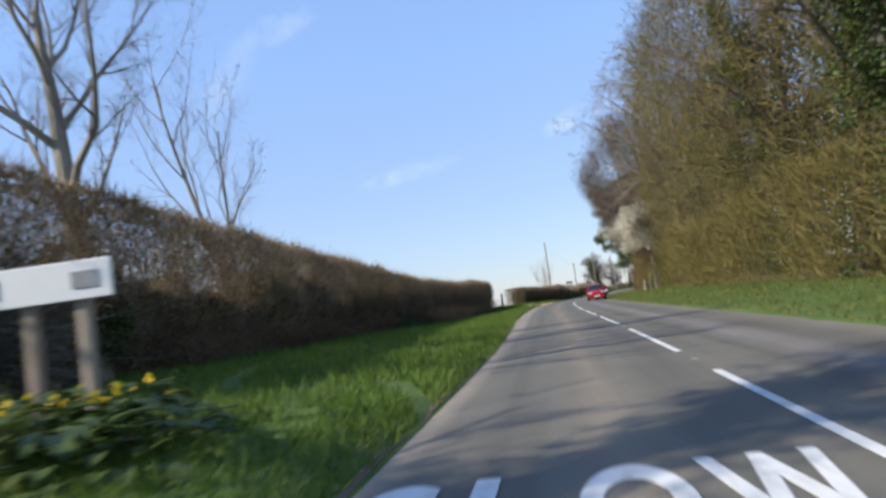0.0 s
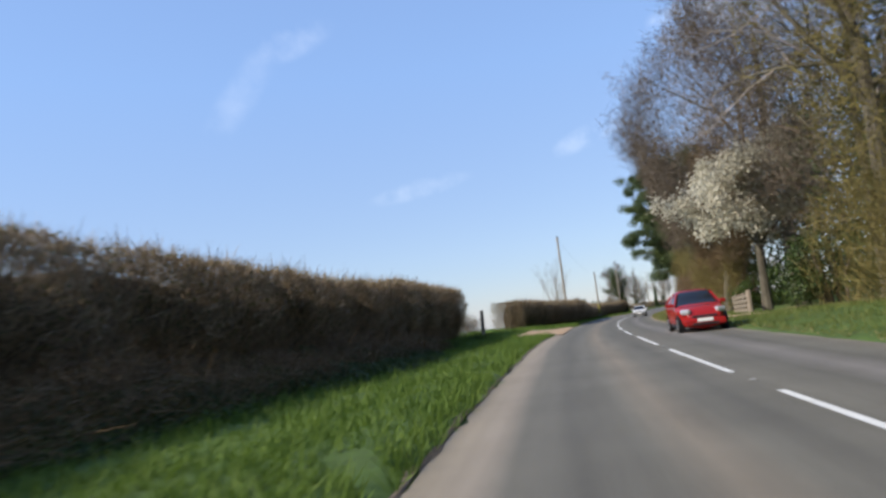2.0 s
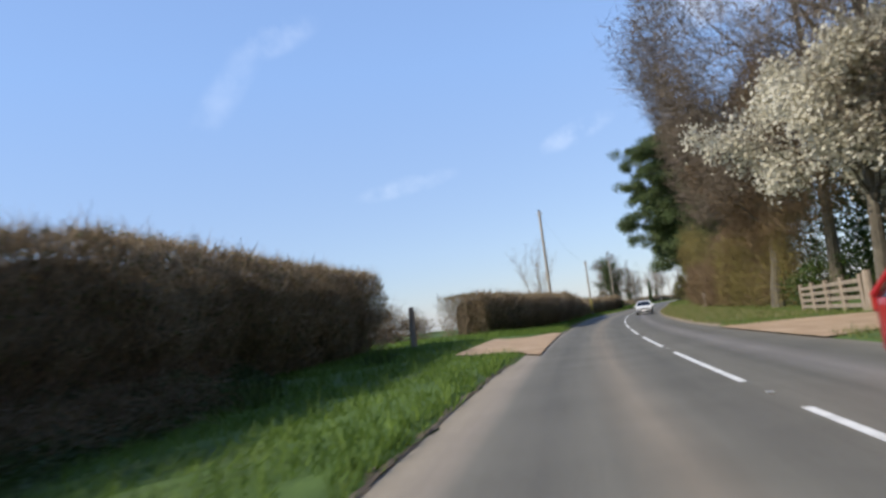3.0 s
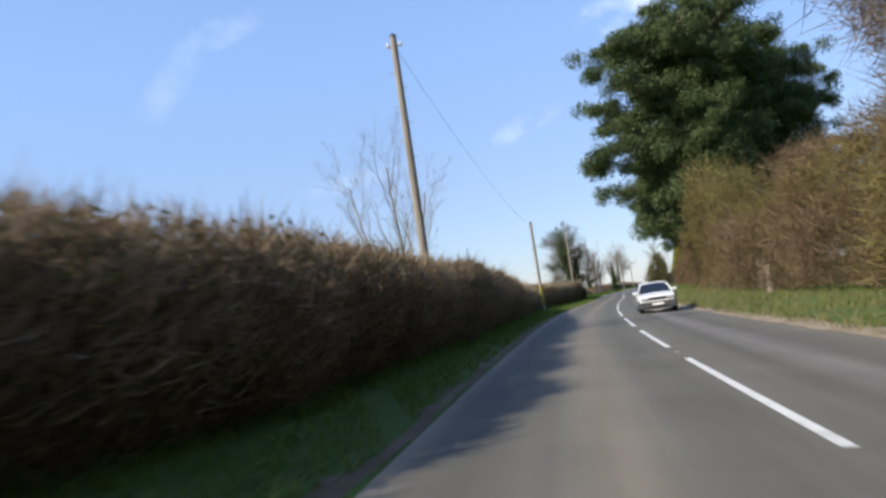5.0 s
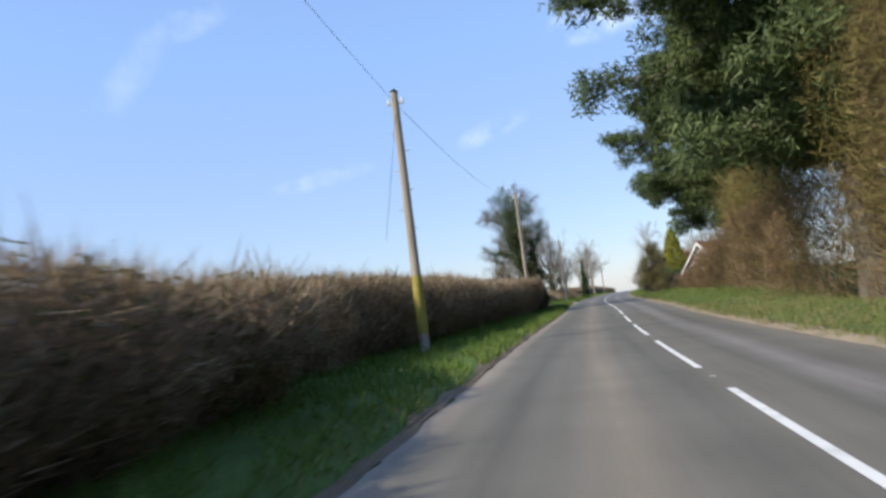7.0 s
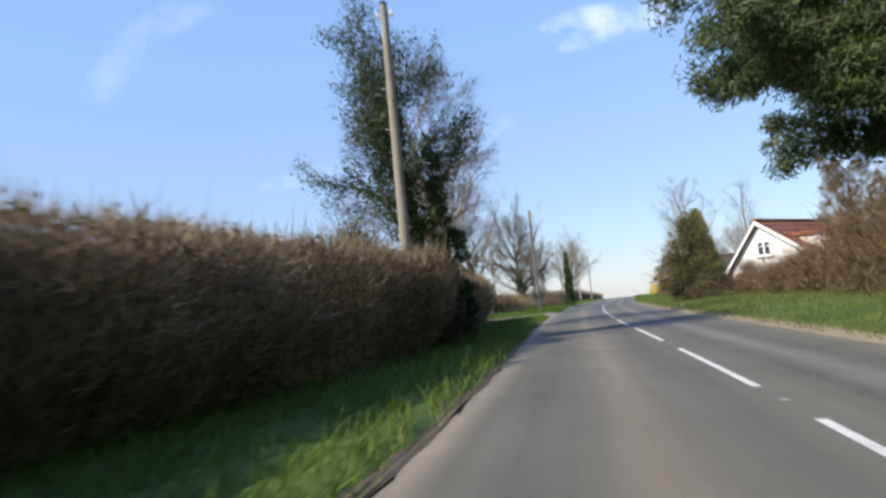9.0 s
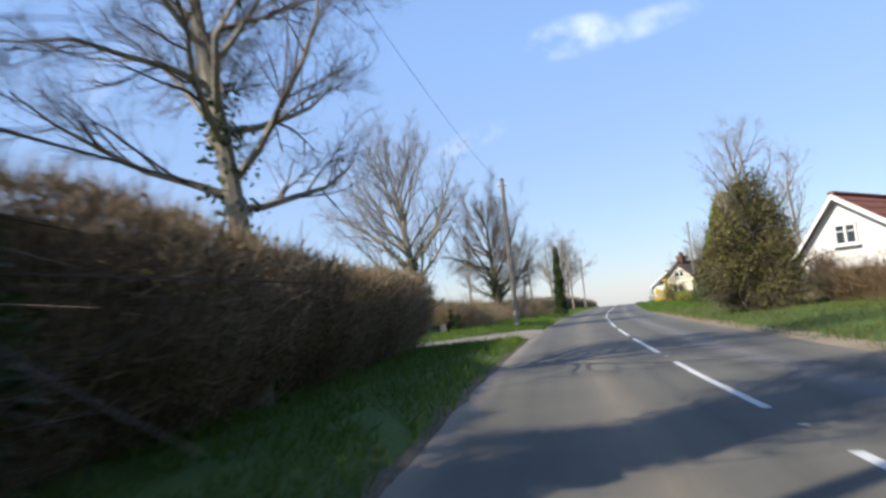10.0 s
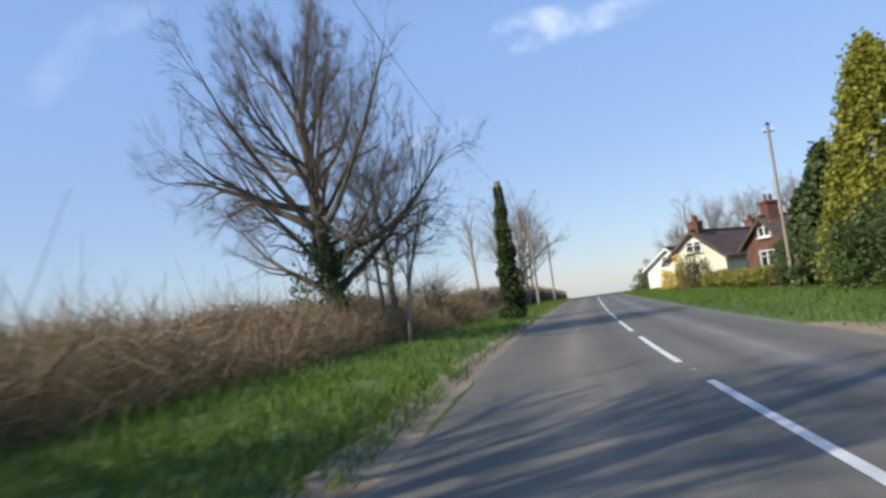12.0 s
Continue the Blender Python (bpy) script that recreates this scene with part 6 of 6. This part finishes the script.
# ---- cars ----
def car(label, paint, L, W, H, hood, y, u, turn, trim, rw=0.69, boxy=False):
    """A small hatchback facing -y: lofted body, glass, wheels, lamps, bumpers."""
    ob = thing("car", label, "car", "oncoming cars")
    # side profile stations from nose to tail: y, z of bonnet / roof line, half width at waist, half width at top
    g = 0.2
    st = [(0.00, 0.52, 0.60, 0.60), (0.05, hood * 0.86, 0.76, 0.66), (0.14, hood * 0.97, 0.90, 0.80), (0.27, hood * 1.06, 0.97, 0.88), (0.42, H * 0.965, 0.99, rw + 0.01), (0.54, H, 1.0, rw), (0.72, H * 0.985, 1.0, rw - 0.01), (0.88, H * 0.92, 0.98, rw - 0.02), (0.965, hood * 1.02, 0.93, 0.80), (1.0, 0.55, 0.80, 0.75)]
    if boxy:
        st = [(0.0, hood * 0.78, 0.86, 0.84), (0.02, hood * 0.88, 0.92, 0.88), (0.14, hood * 0.96, 0.97, 0.92), (0.29, hood * 1.02, 0.98, 0.93), (0.43, H * 0.965, 0.99, rw), (0.49, H, 1.0, rw), (0.80, H * 0.99, 1.0, rw), (0.87, H * 0.95, 0.99, rw - 0.01), (0.975, hood * 1.03, 0.96, 0.88), (1.0, 0.55, 0.90, 0.86)]
    waist = hood * 1.0
    bm = bmesh.new(); rings = []
    for t, zt, ww, wt in st:
        yy = (t - 0.5) * L; hw = W / 2
        wl_ = min(waist, zt * 0.98)
        pts = [(ww * hw * 0.86, g), (ww * hw, g + 0.16), (ww * hw * 1.0, (g + wl_) / 2 + 0.05), (ww * hw * 0.985, wl_), (wt * hw, max(zt - 0.05, wl_ + 0.005)), (wt * hw * 0.8, zt), (0, zt + 0.02)]
        ring = [bm.verts.new((x, yy, z)) for x, z in pts] + [bm.verts.new((-x, yy, z)) for x, z in reversed(pts[:-1])]
        rings.append(ring)
    n = len(rings[0])
    for a, b in zip(rings[:-1], rings[1:]):
        for k in range(n):
            bm.faces.new((a[k], a[(k + 1) % n], b[(k + 1) % n], b[k]))
    bm.faces.new(rings[0][::-1]); bm.faces.new(rings[-1])
    bmesh.ops.recalc_face_normals(bm, faces=bm.faces)
    # glass faces: above the waist between bonnet and tail
    for f in bm.faces:
        c = f.calc_center_median(); nn = f.normal
        t = c.y / L + 0.5
        if c.z > waist + 0.04 and nn.z < 0.86 and 0.28 < t < 0.95: f.material_index = 1
    bmesh.ops.subdivide_edges(bm, edges=bm.edges[:], cuts=1, use_grid_fill=True, smooth=0.35)
    body = part("body", bm, [M[paint], M["carglass"]], ob, smooth=True)
    for s in (-1, 1):
        for t0, z0, t1, z1 in ((0.285, waist + 0.02, 0.42, H * 0.965), (0.60, waist + 0.02, 0.60, H * 0.985), (0.95, waist + 0.03, 0.88, H * 0.91)):
            vv, ff = [], []
            tube([Vector((s * W / 2 * 0.975, (t0 - 0.5) * L, z0)), Vector((s * W / 2 * 0.72, (t1 - 0.5) * L, z1 - 0.03))], [0.04, 0.035], 6, vv, ff)
            part_mesh("pillar", mesh_of("pillar", vv, ff, M[paint]), body)
    bw, bz = (W * 0.49, 0.55) if boxy else (W * 0.42, 0.47)
    part("front_bumper", boxed(-bw, bw, -L / 2 - 0.08, -L / 2 + 0.22, 0.24, bz, bevel=0.05), M[trim], ob)
    part("lower_grille", boxed(-W * 0.27, W * 0.27, -L / 2 - 0.092, -L / 2, 0.26, 0.34, bevel=0.02), M["dark"], ob)
    gz = hood * 0.70 if boxy else 0.53
    part("grille", boxed(-W * 0.25, W * 0.25, -L / 2 - 0.03, -L / 2 + 0.1, gz, gz + (0.11 if boxy else 0.07), bevel=0.015), M["dark"], ob)
    part("number_plate", boxed(-0.26, 0.26, -L / 2 - 0.10, -L / 2 - 0.06, 0.38, 0.49, bevel=0.004), M["white"], ob, "blank white number plate")
    part("rear_bumper", boxed(-W * 0.43, W * 0.43, L / 2 - 0.2, L / 2 + 0.06, 0.25, 0.52, bevel=0.06), M[trim], ob)
    for s in (-1, 1):
        lampb = boxed(-0.17, 0.17, -0.10, 0.12, -0.085, 0.095, bevel=0.05)
        if boxy: lampb.free(); lampb = boxed(-0.15, 0.15, -0.06, 0.1, -0.07, 0.07, bevel=0.02)
        q = part("headlight", lampb, M["lampglass"], ob); q.matrix_basis = pose(s * W * 0.355, -L / 2 + (0.04 if boxy else 0.16), hood * (0.75 if boxy else 0.80), 0, 0, s * (6 if boxy else 22))
        if boxy: part("side_cladding", boxed(s * W * 0.497 - 0.02, s * W * 0.497 + 0.02, -L * 0.46, L * 0.46, 0.36, 0.5, bevel=0.012), M[trim], ob)
        mir = boxed(-0.11, 0.11, -0.05, 0.07, -0.07, 0.07, bevel=0.035)
        q = part("wing_mirror", mir, M[paint], ob); q.matrix_basis = pose(s * (W / 2 + 0.09), -L * 0.17, waist + 0.09)
        part("tail_light", boxed(s * W * 0.42 - 0.08, s * W * 0.42 + 0.08, L / 2 - 0.14, L / 2 - 0.02, 0.75, 1.0, bevel=0.03), M["red"], ob)
        part("sill", boxed(s * W * 0.46 - 0.05, s * W * 0.46 + 0.05, -L * 0.2, L * 0.2, 0.2, 0.3, bevel=0.02), M["dark"], ob)
        for yy in (-L * 0.315, L * 0.30):
            wh = new("wheel"); wh.parent = ob; wh.matrix_basis = pose(s * (W / 2 - 0.10), yy, 0.3, 0, 90, 0)
            bm = bmesh.new(); bmesh.ops.create_cone(bm, cap_ends=True, segments=28, radius1=0.3, radius2=0.3, depth=0.2)
            bmesh.ops.bevel(bm, geom=[e for e in bm.edges if abs(e.verts[0].co.z - e.verts[1].co.z) < 1e-5], offset=0.035, segments=2, affect="EDGES")
            part("tyre", bm, M["tyre"], wh)
            bm = bmesh.new(); bmesh.ops.create_cone(bm, cap_ends=True, segments=24, radius1=0.195, radius2=0.17, depth=0.04, matrix=Matrix.Translation((0, 0, s * 0.10)))
            for k in range(5):
                w = k * 2 * math.pi / 5
                bmesh.ops.create_cube(bm, size=1, matrix=Matrix.Rotation(w, 4, "Z") @ Matrix.Translation((0.1, 0, s * 0.115)) @ Matrix.Diagonal((0.17, 0.045, 0.03, 1)))
            part("rim", bm, M["alloy"], wh)
            bm = bmesh.new(); bmesh.ops.create_cone(bm, cap_ends=False, segments=24, radius1=0.345, radius2=0.345, depth=0.06, matrix=pose(s * (W / 2 - 0.012), yy, 0.31, 0, 90, 0))
            part("wheel_arch", bm, M["dark"], body)
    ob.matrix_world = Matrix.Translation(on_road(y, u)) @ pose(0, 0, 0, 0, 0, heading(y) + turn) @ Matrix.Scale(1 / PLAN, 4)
    return ob
car("small red hatchback coming along the far lane", "red", 3.85, 1.68, 1.52, 0.93, 42.3, 1.45, 0, "red")
car("white older hatchback coming along the far lane", "carwhite", 4.0, 1.65, 1.40, 0.90, 84.6, 1.1, -1, "greyplastic", 0.78, True)

# ---- verge grass ----
grass("verge_grass", "bright green spring grass on the verge", [(1, 63, -8.3, -2.9), (2, 36, -8.3, -2.95), (50, 63, -14, -8), (4, 50, -3.6, -3.0), (4, 50, -3.35, -3.0)], 330, 0.11, "blades", 101, 0.007)
grass("verge_grass", "shaded green grass below the hedge", [(60, 137, -5.6, -2.9)], 340, 0.12, "blades", 102, 0.007)
grass("verge_grass", "green grass of the far verge", [(139, 150, -9.5, -2.9), (150, 200, -8.0, -2.9), (150, 200, 1.2, 7)], 170, 0.12, "blades", 103, 0.008)
grass("verge_grass", "dull green grass before the wood", [(2, 56, 1.2, 7.0), (56, 150, 1.2, 6.8)], 190, 0.10, "dull", 104, 0.007)
grass("verge_grass", "rough green grass across the drive mouth", [(139, 150, -8.5, -2.9), (134, 137.4, -7, -2.9)], 420, 0.10, "blades", 107, 0.008)
grass("dry_grass", "pale dead grass at the wood's edge", [(8, 56, 5.8, 7.6), (90, 150, 5.4, 7.4)], 150, 0.22, "dry", 105, 0.006)
grass("dry_grass", "faded yellowish grass on the wooded verge", [(58, 112, 1.5, 5.0)], 130, 0.10, "dry", 108, 0.006)
grass("dry_grass", "matted brown grass and litter along the road edge", [(0, 50, -3.35, -3.0), (62, 148, -3.4, -2.9), (2, 150, 1.3, 1.7)], 160, 0.06, "dry", 106, 0.006, 0.9)

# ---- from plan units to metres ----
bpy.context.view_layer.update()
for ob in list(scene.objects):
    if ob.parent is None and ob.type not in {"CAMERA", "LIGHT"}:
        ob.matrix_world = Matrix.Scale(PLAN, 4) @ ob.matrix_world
